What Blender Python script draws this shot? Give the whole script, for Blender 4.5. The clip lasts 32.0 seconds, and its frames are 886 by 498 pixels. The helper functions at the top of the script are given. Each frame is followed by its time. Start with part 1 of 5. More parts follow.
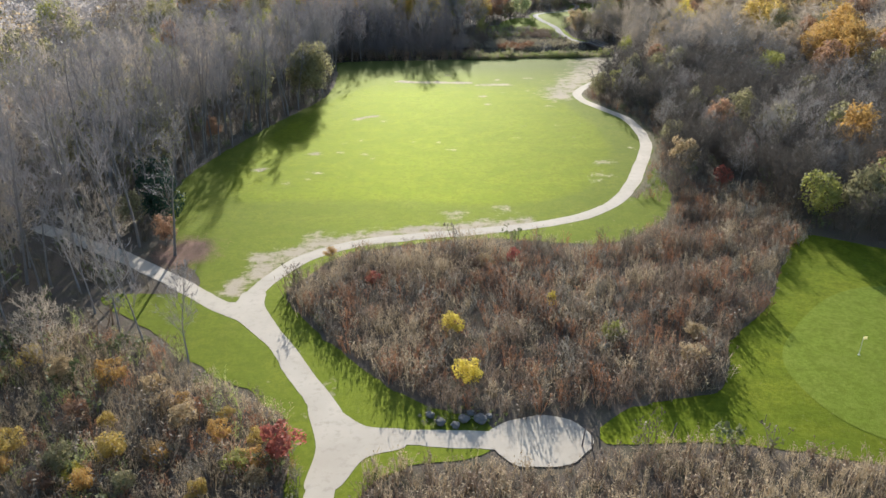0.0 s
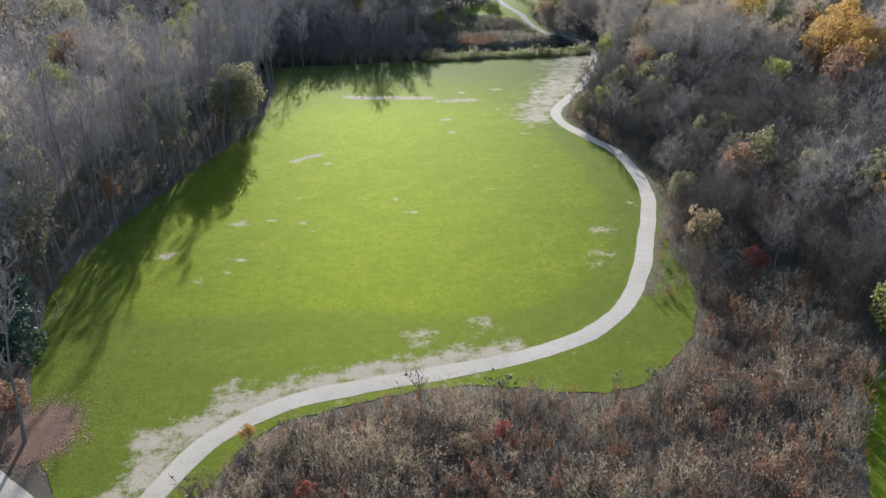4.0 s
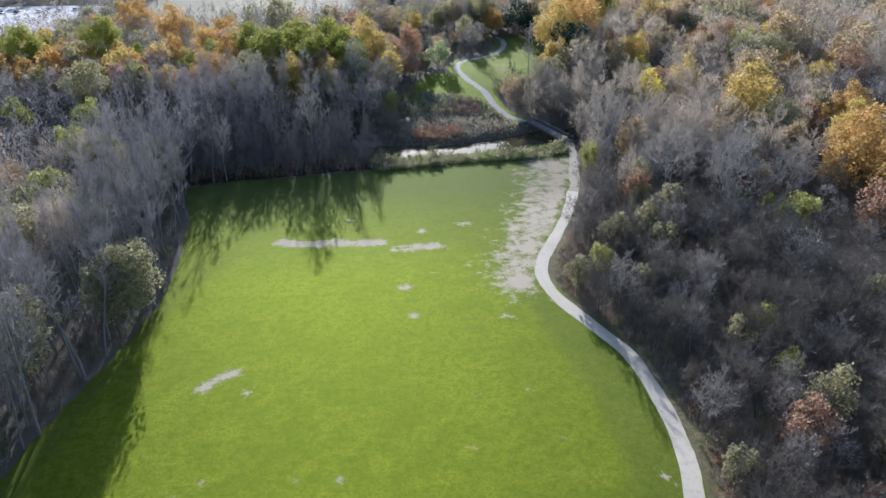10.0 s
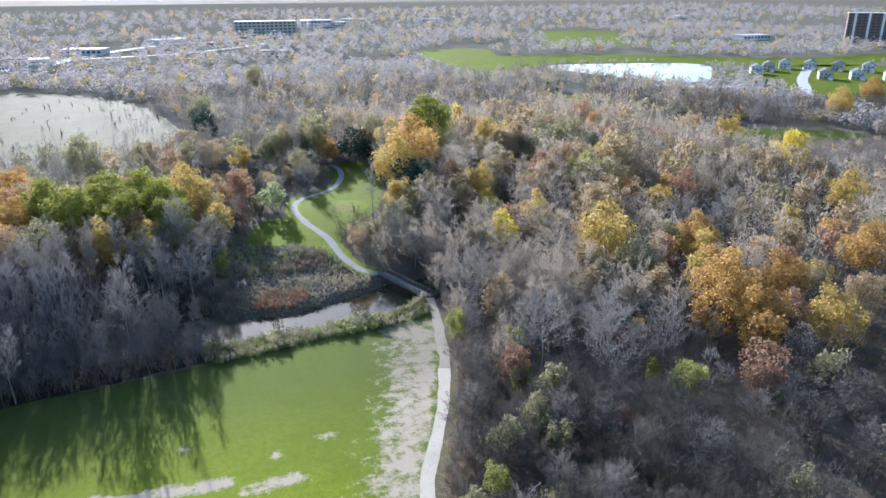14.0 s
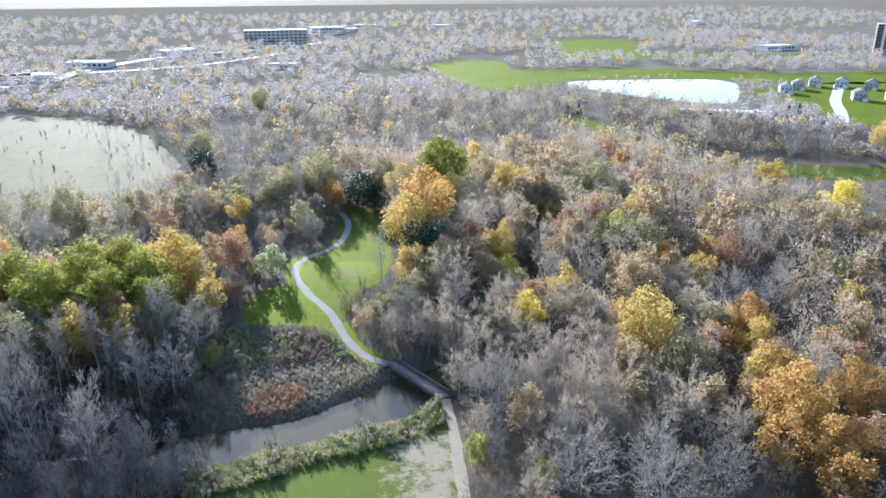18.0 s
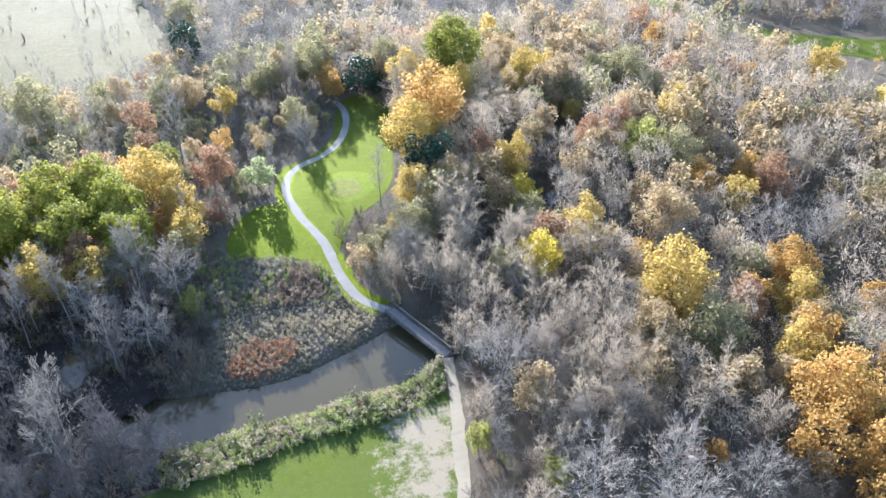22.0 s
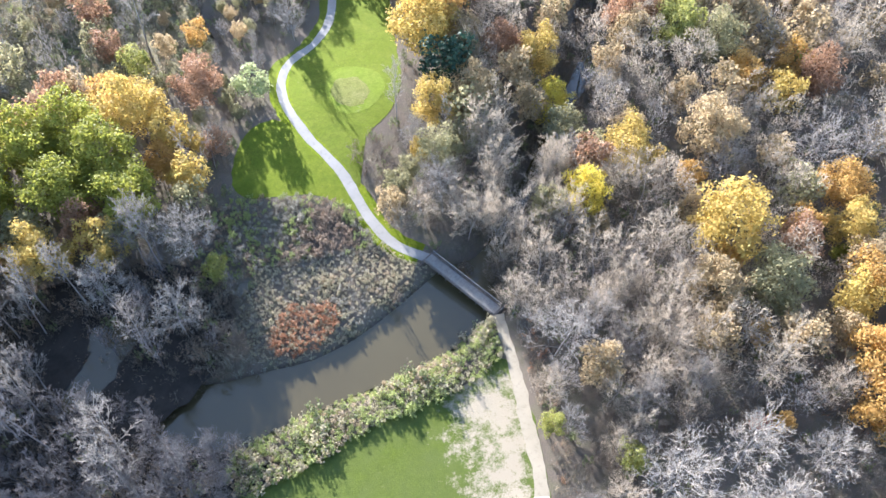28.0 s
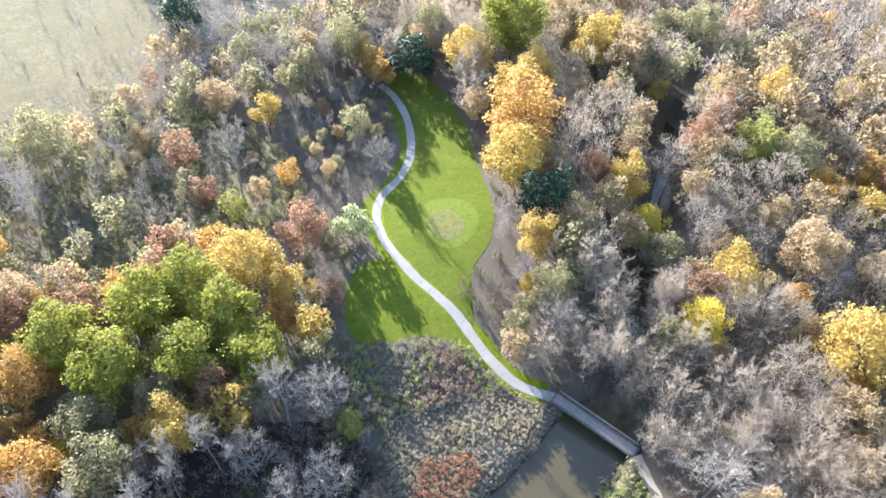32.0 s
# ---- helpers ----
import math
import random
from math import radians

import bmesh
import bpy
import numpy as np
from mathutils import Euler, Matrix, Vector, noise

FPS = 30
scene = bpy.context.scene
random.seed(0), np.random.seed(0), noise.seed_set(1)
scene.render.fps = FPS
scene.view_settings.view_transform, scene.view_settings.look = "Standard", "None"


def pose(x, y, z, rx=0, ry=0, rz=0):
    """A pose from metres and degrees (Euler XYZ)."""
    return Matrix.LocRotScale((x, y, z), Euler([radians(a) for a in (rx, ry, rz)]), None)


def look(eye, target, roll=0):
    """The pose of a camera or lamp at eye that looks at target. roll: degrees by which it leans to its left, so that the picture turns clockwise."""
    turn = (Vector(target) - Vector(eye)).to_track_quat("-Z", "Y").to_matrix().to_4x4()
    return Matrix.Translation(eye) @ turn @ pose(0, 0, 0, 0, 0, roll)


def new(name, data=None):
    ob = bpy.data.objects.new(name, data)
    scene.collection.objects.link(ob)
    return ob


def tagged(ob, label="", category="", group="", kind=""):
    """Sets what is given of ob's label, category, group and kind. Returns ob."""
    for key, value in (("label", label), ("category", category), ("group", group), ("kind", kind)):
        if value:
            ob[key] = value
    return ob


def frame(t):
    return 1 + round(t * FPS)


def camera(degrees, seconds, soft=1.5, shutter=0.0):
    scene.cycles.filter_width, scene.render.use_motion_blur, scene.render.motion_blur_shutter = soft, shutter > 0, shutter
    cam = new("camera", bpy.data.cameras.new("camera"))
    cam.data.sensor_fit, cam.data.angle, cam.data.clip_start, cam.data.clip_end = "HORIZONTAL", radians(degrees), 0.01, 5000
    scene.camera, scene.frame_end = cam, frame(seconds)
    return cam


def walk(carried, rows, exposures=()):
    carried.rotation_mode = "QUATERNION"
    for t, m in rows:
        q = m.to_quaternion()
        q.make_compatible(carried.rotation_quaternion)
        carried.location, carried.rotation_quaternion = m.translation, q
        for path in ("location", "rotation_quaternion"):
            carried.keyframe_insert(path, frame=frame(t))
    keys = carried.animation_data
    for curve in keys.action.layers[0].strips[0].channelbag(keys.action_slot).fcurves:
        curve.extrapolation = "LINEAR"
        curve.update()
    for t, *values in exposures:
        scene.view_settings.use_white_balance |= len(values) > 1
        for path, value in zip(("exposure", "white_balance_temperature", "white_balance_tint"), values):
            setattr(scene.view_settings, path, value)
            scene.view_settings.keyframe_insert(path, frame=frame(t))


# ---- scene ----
cam = camera(63.9, 32.0)
METRES, EYE, TILT, LEAN, TURN = 260.0, 40.7, -24.1, 0.3, 0.0
ROWS = [
    (0.0, 0.0, 0.0, 0.0, 0.0, 0.0, -0.0),
    (0.5, -0.0008, 0.0136, 0.0081, -0.32, -2.97, 0.18),
    (1.0, -0.0006, 0.0273, 0.0152, -0.67, -2.97, 0.39),
    (1.5, -0.0007, 0.0408, 0.0218, -3.38, -2.99, 1.68),
    (2.0, -0.001, 0.0546, 0.0298, -3.63, -3.02, 1.78),
    (2.5, -0.0005, 0.0676, 0.0413, -3.51, -3.06, 1.76),
    (3.0, 0.0001, 0.0808, 0.0537, -3.39, -3.07, 1.71),
    (3.5, 0.0009, 0.0941, 0.066, -3.27, -3.09, 1.64),
    (4.0, 0.002, 0.1071, 0.0782, -3.12, -3.1, 1.6),
    (4.5, 0.003, 0.1203, 0.0903, -3.01, -3.15, 1.55),
    (6.5, 0.0083, 0.1697, 0.1349, -2.48, -3.03, 1.28),
    (7.0, 0.0091, 0.1816, 0.1455, -2.4, -3.0, 1.19),
    (7.5, 0.0099, 0.1929, 0.156, -2.29, -2.97, 1.09),
    (8.0, 0.0102, 0.2039, 0.1664, -2.34, -2.9, 1.04),
    (8.5, 0.0103, 0.2149, 0.1766, -2.9, -2.84, 1.22),
    (9.0, 0.0105, 0.2258, 0.1872, -3.63, -2.82, 1.48),
    (9.5, 0.0112, 0.2367, 0.1975, -4.94, -2.83, 2.03),
    (10.0, 0.0114, 0.2476, 0.2083, -6.9, -2.94, 2.89),
    (10.5, 0.0118, 0.258, 0.219, -8.84, -3.09, 3.73),
    (11.0, 0.0124, 0.2683, 0.2294, -10.78, -3.27, 4.56),
    (11.5, 0.013, 0.2784, 0.24, -12.74, -3.45, 5.41),
    (12.0, 0.0138, 0.2883, 0.2508, -14.34, -3.66, 6.07),
    (12.5, 0.0157, 0.2982, 0.262, -15.96, -3.35, 6.8),
    (13.0, 0.0171, 0.3083, 0.2726, -17.78, -1.16, 7.62),
    (13.5, 0.0191, 0.318, 0.2831, -19.42, 1.53, 8.35),
    (14.0, 0.0215, 0.327, 0.2931, -19.64, 2.44, 8.47),
    (14.5, 0.0247, 0.3369, 0.3039, -19.53, 2.47, 8.42),
    (15.0, 0.0285, 0.3469, 0.3147, -19.43, 2.5, 8.4),
    (15.5, 0.0329, 0.3567, 0.326, -19.31, 2.48, 8.39),
    (17.5, 0.052, 0.3962, 0.3684, -18.84, 2.59, 8.17),
    (18.0, 0.0566, 0.4059, 0.3792, -18.73, 2.53, 8.12),
    (18.5, 0.062, 0.4152, 0.3893, -18.57, 1.75, 8.07),
    (19.0, 0.0676, 0.4245, 0.3996, -18.4, -0.29, 8.03),
    (19.5, 0.0732, 0.4337, 0.4105, -18.26, -2.67, 7.96),
    (20.0, 0.0792, 0.4431, 0.4208, -18.08, -4.98, 7.9),
    (20.5, 0.085, 0.4523, 0.4318, -17.95, -7.41, 7.85),
    (21.0, 0.091, 0.4617, 0.4424, -17.8, -9.77, 7.78),
    (21.5, 0.0959, 0.4707, 0.4529, -17.76, -10.47, 7.7),
    (22.0, 0.102, 0.48, 0.4631, -17.62, -10.5, 7.65),
    (22.5, 0.1073, 0.4893, 0.4738, -17.55, -10.55, 7.58),
    (23.0, 0.1131, 0.4989, 0.4841, -17.44, -10.59, 7.51),
    (23.5, 0.1187, 0.508, 0.4935, -17.28, -12.08, 7.44),
    (24.0, 0.1231, 0.5179, 0.5043, -17.17, -15.8, 7.42),
    (24.5, 0.1251, 0.5278, 0.5159, -17.77, -19.74, 7.37),
    (26.5, 0.106, 0.5638, 0.5619, -21.03, -25.77, 7.63),
    (27.0, 0.0967, 0.5713, 0.572, -21.49, -25.96, 7.72),
    (27.5, 0.0863, 0.5785, 0.5811, -22.11, -27.62, 7.95),
    (28.0, 0.0753, 0.5857, 0.5901, -22.9, -29.55, 8.59),
    (28.5, 0.0634, 0.593, 0.5988, -23.53, -31.21, 9.08),
    (29.0, 0.0506, 0.6, 0.6073, -23.95, -31.99, 9.38),
    (29.5, 0.0378, 0.6075, 0.616, -24.23, -32.12, 9.54),
    (30.0, 0.0263, 0.6158, 0.6252, -24.42, -32.24, 9.61),
    (30.5, 0.016, 0.6254, 0.6351, -24.68, -32.28, 9.68),
    (31.0, 0.008, 0.6347, 0.6452, -24.98, -30.0, 9.93),
    (31.5, -0.0007, 0.6439, 0.6551, -25.36, -27.4, 10.05),
    (32.0, -0.0082, 0.6522, 0.664, -25.66, -24.77, 10.35),
]
walk(cam, [(t, pose(0, 0, EYE, TILT, LEAN, TURN) @ pose(METRES * x, METRES * y, METRES * z, 90 + pitch, roll, yaw)) for t, x, y, z, yaw, pitch, roll in ROWS],
     [(0, 0.96, 6200, 11), (4, 0.78, 5700, 12), (9, 0.88, 5450, 14), (13, 1.16, 5300, 14), (17, 1.48, 5300, 12), (19, 1.70, 5400, 12), (21, 1.97, 5450, 12), (24, 2.22, 5500, 13), (28, 2.40, 5700, 14), (32, 2.44, 5750, 14)])

# ---------------------------------------------------------------- world and light
SUN_EL, SUN_AZ = 19.5, -2.5          # degrees; azimuth clockwise from +y
world = bpy.data.worlds.new("sky")
scene.world = world
world.use_nodes = True
wt = world.node_tree
sky = wt.nodes.new("ShaderNodeTexSky")
sky.sky_type, sky.sun_disc = "NISHITA", False
sky.sun_elevation, sky.sun_rotation = radians(SUN_EL), radians(SUN_AZ)
sky.air_density, sky.dust_density = 1.0, 1.0
wt.links.new(sky.outputs[0], wt.nodes["Background"].inputs[0])
wt.nodes["Background"].inputs[1].default_value = 0.11
sun = new("sun", bpy.data.lights.new("sun", "SUN"))
sun.data.energy, sun.data.angle, sun.data.color = 5.0, radians(0.6), (1.0, 0.93, 0.83)
sun.matrix_world = look((600 * math.sin(radians(SUN_AZ)) * math.cos(radians(SUN_EL)), 600 * math.cos(radians(SUN_AZ)) * math.cos(radians(SUN_EL)),
                         600 * math.sin(radians(SUN_EL))), (0, 0, 0))

# ---------------------------------------------------------------- materials
def nodes_of(name):
    m = bpy.data.materials.new(name)
    m.use_nodes = True
    t = m.node_tree
    t.nodes.clear()
    out = t.nodes.new("ShaderNodeOutputMaterial")
    return m, t, out


def add(t, kind, **inputs):
    n = t.nodes.new(kind)
    for k, v in inputs.items():
        key = int(k[1:]) if k[0] == "i" and k[1:].isdigit() else k.replace("_", " ")
        if isinstance(v, bpy.types.NodeSocket):
            t.links.new(v, n.inputs[key])
        else:
            n.inputs[key].default_value = v
    return n


def noise_of(t, scale, detail=4.0, rough=0.6, coord=None, stretch=None):
    """Noise over world-sized coordinates."""
    if coord is None:
        coord = t.nodes.new("ShaderNodeNewGeometry").outputs["Position"]
    if stretch:
        mp = add(t, "ShaderNodeMapping", Vector=coord)
        mp.inputs["Scale"].default_value = stretch
        coord = mp.outputs[0]
    return add(t, "ShaderNodeTexNoise", Vector=coord, Scale=scale, Detail=detail, Roughness=rough).outputs["Fac"]


def ramp(t, fac, stops):
    n = add(t, "ShaderNodeValToRGB", Fac=fac)
    el = n.color_ramp.elements
    while len(el) < len(stops):
        el.new(0.5)
    for e, (p, c) in zip(el, stops):
        e.position, e.color = p, (*c, 1) if len(c) == 3 else c
    return n.outputs["Color"]


def mixc(t, fac, a, b, mode="MIX"):
    n = t.nodes.new("ShaderNodeMix")
    n.data_type, n.blend_type = "RGBA", mode
    for i, v in ((0, fac), (6, a), (7, b)):
        if isinstance(v, bpy.types.NodeSocket):
            t.links.new(v, n.inputs[i])
        else:
            n.inputs[i].default_value = v if i == 0 else (*v, 1)
    return n.outputs[2]


def maths(t, op, a, b=0.0, clamp=False):
    n = t.nodes.new("ShaderNodeMath")
    n.operation, n.use_clamp = op, clamp
    for i, v in ((0, a), (1, b)):
        if isinstance(v, bpy.types.NodeSocket):
            t.links.new(v, n.inputs[i])
        else:
            n.inputs[i].default_value = v
    return n.outputs[0]


def finish(t, out, color, rough=0.8, bump=None, strength=0.3, dist=0.05, metal=0.0, spec=0.3):
    p = add(t, "ShaderNodeBsdfPrincipled", Base_Color=color, Roughness=rough, Metallic=metal)
    p.inputs["Specular IOR Level"].default_value = spec
    if bump is not None:
        t.links.new(add(t, "ShaderNodeBump", Height=bump, Strength=strength, Distance=dist).outputs[0], p.inputs["Normal"])
    t.links.new(p.outputs[0], out.inputs[0])
    return p


def plain(name, c1, c2, scale=2.0, rough=0.8, metal=0.0, bump=0.2, stretch=None, local=False, spec=0.3):
    """Two tones broken up at two scales."""
    m, t, out = nodes_of(name)
    co = add(t, "ShaderNodeTexCoord").outputs["Object"] if local else None
    big, fine = noise_of(t, scale, 3, 0.6, co, stretch), noise_of(t, scale * 9, 4, 0.7, co, stretch)
    f = maths(t, "ADD", maths(t, "MULTIPLY", big, 0.6), maths(t, "MULTIPLY", fine, 0.4))
    f = ramp(t, f, [(0.36, (0, 0, 0)), (0.64, (1, 1, 1))])
    rnd = t.nodes.new("ShaderNodeObjectInfo").outputs["Random"]
    c = mixc(t, f, c1, c2)
    c = mixc(t, maths(t, "MULTIPLY", rnd, 0.35), c, tuple(0.6 * v for v in c1))
    finish(t, out, c, rough, fine, bump, 0.03, metal, spec)
    return m


def foliage(name, c1, c2, c3, scale=0.35, trans=0.55, vary=0.35):
    """Leaves: dull, lit through from behind, with tones that differ by clump and by tree."""
    m, t, out = nodes_of(name)
    geo = t.nodes.new("ShaderNodeNewGeometry")
    info = t.nodes.new("ShaderNodeObjectInfo")
    big = noise_of(t, scale, 3, 0.6, geo.outputs["Position"])
    c = mixc(t, ramp(t, big, [(0.35, (0, 0, 0)), (0.65, (1, 1, 1))]), c1, c2)
    c = mixc(t, maths(t, "MULTIPLY", geo.outputs["Random Per Island"], 0.75), c, c3)
    c = mixc(t, maths(t, "MULTIPLY", info.outputs["Random"], vary), c, tuple(0.55 * v for v in c1))
    d = add(t, "ShaderNodeBsdfPrincipled", Base_Color=c, Roughness=0.62)
    d.inputs["Specular IOR Level"].default_value = 0.25
    tr = add(t, "ShaderNodeBsdfTranslucent", Color=c)
    t.links.new(add(t, "ShaderNodeMixShader", i0=trans, i1=d.outputs[0], i2=tr.outputs[0]).outputs[0], out.inputs[0])
    return m


def bark(name, c1, c2):
    m, t, out = nodes_of(name)
    co = add(t, "ShaderNodeTexCoord").outputs["Object"]
    info = t.nodes.new("ShaderNodeObjectInfo")
    n = noise_of(t, 3.0, 4, 0.7, co, (3, 3, 0.6))
    c = mixc(t, n, c1, c2)
    c = mixc(t, maths(t, "MULTIPLY", info.outputs["Random"], 0.45), c, tuple(0.55 * v for v in c1))
    finish(t, out, c, 0.85, n, 0.3, 0.02)
    return m


def grass_material(name, c1, c2, c3, soil, sheen=(0.50, 0.62, 0.02), gloss=0.095):
    """Turf with mown and worn tones; the attribute 'wear' thins it to pale soil."""
    m, t, out = nodes_of(name)
    pos = t.nodes.new("ShaderNodeNewGeometry").outputs["Position"]
    big, mid = noise_of(t, 0.035, 3, 0.55, pos), noise_of(t, 0.22, 4, 0.6, pos)
    fine = noise_of(t, 2.4, 5, 0.75, pos)
    tuft = noise_of(t, 9.0, 3, 0.8, pos)
    c = mixc(t, ramp(t, big, [(0.36, (0, 0, 0)), (0.64, (1, 1, 1))]), c1, c2)
    c = mixc(t, ramp(t, mid, [(0.42, (0, 0, 0)), (0.68, (0.9, 0.9, 0.9))]), c, c3)
    c = mixc(t, maths(t, "MULTIPLY", ramp(t, noise_of(t, 0.8, 4, 0.65, pos), [(0.46, (0, 0, 0)), (0.64, (1, 1, 1))]), 0.62), c, tuple(0.55 * v for v in c1))
    c = mixc(t, maths(t, "MULTIPLY", ramp(t, fine, [(0.45, (0, 0, 0)), (0.60, (1, 1, 1))]), 0.6), c, tuple(0.5 * v for v in c1))
    wear = add(t, "ShaderNodeAttribute")
    wear.attribute_name = "wear"
    w = maths(t, "ADD", wear.outputs["Fac"], maths(t, "MULTIPLY", maths(t, "SUBTRACT", noise_of(t, 0.33, 5, 0.72, pos), 0.5), 2.3))
    w = maths(t, "ADD", w, maths(t, "MULTIPLY", maths(t, "SUBTRACT", fine, 0.5), 0.9))
    w = ramp(t, w, [(0.44, (0, 0, 0)), (0.86, (1, 1, 1))])
    # Dulls and darkens the turf by place, and lowers its gloss
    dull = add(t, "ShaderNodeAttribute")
    dull.attribute_name = "dull_turf"
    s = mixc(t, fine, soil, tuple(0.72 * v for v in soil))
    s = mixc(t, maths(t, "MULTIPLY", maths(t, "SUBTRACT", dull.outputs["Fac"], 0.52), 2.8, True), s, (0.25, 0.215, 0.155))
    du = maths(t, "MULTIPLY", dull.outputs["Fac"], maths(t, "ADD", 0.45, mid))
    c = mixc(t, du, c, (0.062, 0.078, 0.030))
    speck = ramp(t, noise_of(t, 1.7, 5, 0.8, pos), [(0.60, (0, 0, 0)), (0.72, (1, 1, 1))])
    patchy = ramp(t, noise_of(t, 0.09, 4, 0.7, pos), [(0.46, (0, 0, 0)), (0.66, (1, 1, 1))])
    c = mixc(t, maths(t, "MULTIPLY", maths(t, "MULTIPLY", speck, patchy), 0.42), c, tuple(0.8 * v for v in soil))
    c = mixc(t, maths(t, "MULTIPLY", patchy, 0.3), c, tuple(0.62 * v for v in c1))
    c = mixc(t, w, c, s)
    d = add(t, "ShaderNodeBsdfPrincipled", Base_Color=c, Roughness=0.8)
    d.inputs["Specular IOR Level"].default_value = 0.03
    h = maths(t, "ADD", tuft, maths(t, "MULTIPLY", fine, 1.5))
    t.links.new(add(t, "ShaderNodeBump", Height=h, Strength=0.55, Distance=0.12).outputs[0], d.inputs["Normal"])
    blade = add(t, "ShaderNodeBsdfGlossy", Color=mixc(t, w, sheen, (0.05, 0.05, 0.04)), Roughness=0.70)
    t.links.new(add(t, "ShaderNodeMixShader", i0=maths(t, "MULTIPLY", maths(t, "SUBTRACT", 1.0, maths(t, "MULTIPLY", dull.outputs["Fac"], 0.75)), gloss), i1=d.outputs[0], i2=blade.outputs[0]).outputs[0], out.inputs[0])
    return m


def ground_material():
    """Leaf litter and rough ground, going over to dull dry grass in places."""
    m, t, out = nodes_of("leaf_litter")
    pos = t.nodes.new("ShaderNodeNewGeometry").outputs["Position"]
    big, mid, fine = noise_of(t, 0.02, 4, 0.6, pos), noise_of(t, 0.3, 4, 0.65, pos), noise_of(t, 4.0, 5, 0.8, pos)
    c = mixc(t, ramp(t, big, [(0.35, (0, 0, 0)), (0.65, (1, 1, 1))]), (0.10, 0.085, 0.07), (0.14, 0.12, 0.095))
    c = mixc(t, ramp(t, mid, [(0.45, (0, 0, 0)), (0.7, (1, 1, 1))]), c, (0.10, 0.10, 0.06))
    c = mixc(t, ramp(t, fine, [(0.45, (0, 0, 0)), (0.65, (1, 1, 1))]), c, (0.17, 0.135, 0.10))
    finish(t, out, c, 0.95, fine, 0.8, 0.15, 0.0, 0.05)
    return m


def path_material(name, c1, c2, stain):
    m, t, out = nodes_of(name)
    pos = t.nodes.new("ShaderNodeNewGeometry").outputs["Position"]
    big, mid, fine = noise_of(t, 0.15, 3, 0.6, pos), noise_of(t, 1.1, 5, 0.7, pos), noise_of(t, 22, 4, 0.8, pos)
    c = mixc(t, ramp(t, big, [(0.35, (0, 0, 0)), (0.65, (1, 1, 1))]), c1, c2)
    c = mixc(t, ramp(t, mid, [(0.52, (0, 0, 0)), (0.74, (0.8, 0.8, 0.8))]), c, stain)
    c = mixc(t, maths(t, "MULTIPLY", fine, 0.3), c, tuple(0.6 * v for v in c1))
    finish(t, out, c, 0.9, fine, 0.4, 0.02)
    return m


def water_material():
    m, t, out = nodes_of("still_water")
    pos = t.nodes.new("ShaderNodeNewGeometry").outputs["Position"]
    n = maths(t, "ADD", noise_of(t, 0.9, 3, 0.5, pos), maths(t, "MULTIPLY", noise_of(t, 5.0, 3, 0.5, pos), 0.3))
    c = mixc(t, noise_of(t, 0.06, 3, 0.6, pos), (0.056, 0.046, 0.024), (0.072, 0.060, 0.030))
    p = finish(t, out, c, 0.04, n, 0.06, 0.05, 0.0, 0.5)
    return m


GRASS = grass_material("mown_grass", (0.072, 0.098, 0.012), (0.106, 0.135, 0.012), (0.148, 0.156, 0.018), (0.52, 0.44, 0.325), gloss=0.085)
GREEN_TURF = grass_material("putting_turf", (0.105, 0.145, 0.025), (0.125, 0.165, 0.03), (0.14, 0.165, 0.038), (0.38, 0.34, 0.26))
WORN_TURF = grass_material("thin_tan_turf", (0.135, 0.130, 0.055), (0.15, 0.14, 0.065), (0.17, 0.15, 0.085), (0.38, 0.34, 0.26), gloss=0.05)
# Scrub paled so that its colour stands in for distance haze
SCRUB = plain("hazed_scrub", (0.20, 0.185, 0.15), (0.14, 0.135, 0.10), 0.05, 0.95, spec=0.0)
ROUGH_GRASS = grass_material("dry_meadow_grass", (0.135, 0.125, 0.065), (0.18, 0.16, 0.095), (0.20, 0.175, 0.11), (0.3, 0.28, 0.22), (0.3, 0.28, 0.16), 0.02)
LITTER = ground_material()
PATH = path_material("weathered_asphalt", (0.44, 0.39, 0.31), (0.52, 0.465, 0.375), (0.32, 0.28, 0.215))
TRAIL = path_material("pale_dirt_trail", (0.26, 0.225, 0.165), (0.31, 0.27, 0.20), (0.19, 0.16, 0.115))
# Greyer copy of the path asphalt, with partial tree shade in its colour
PATH_NORTH = path_material("shaded_asphalt", (0.25, 0.24, 0.225), (0.31, 0.295, 0.275), (0.19, 0.18, 0.16))
ROAD = path_material("pale_road", (0.42, 0.41, 0.40), (0.52, 0.51, 0.50), (0.34, 0.33, 0.32))
WATER = water_material()
BARK = bark("grey_bark", (0.34, 0.315, 0.30), (0.21, 0.19, 0.175))
BARK_PALE = bark("pale_bark", (0.38, 0.35, 0.32), (0.27, 0.245, 0.22))
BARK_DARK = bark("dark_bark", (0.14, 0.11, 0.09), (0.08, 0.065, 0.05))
BARK_MID = bark("poplar_bark", (0.25, 0.23, 0.215), (0.16, 0.145, 0.13))
# Darker copy of the grey bark, for trunks standing in shade
BARK_SHADED = bark("shaded_grey_bark", (0.15, 0.135, 0.13), (0.09, 0.08, 0.075))
TWIG = foliage("grey_twigs", (0.36, 0.325, 0.305), (0.41, 0.37, 0.345), (0.29, 0.26, 0.245), 0.1, 0.15)
TWIG_SOFT = foliage("soft_grey_twigs", (0.45, 0.38, 0.295), (0.51, 0.44, 0.345), (0.36, 0.30, 0.23), 0.1, 0.45)
TWIG_MID = foliage("poplar_twigs", (0.27, 0.25, 0.245), (0.32, 0.295, 0.29), (0.21, 0.195, 0.19), 0.1, 0.2)
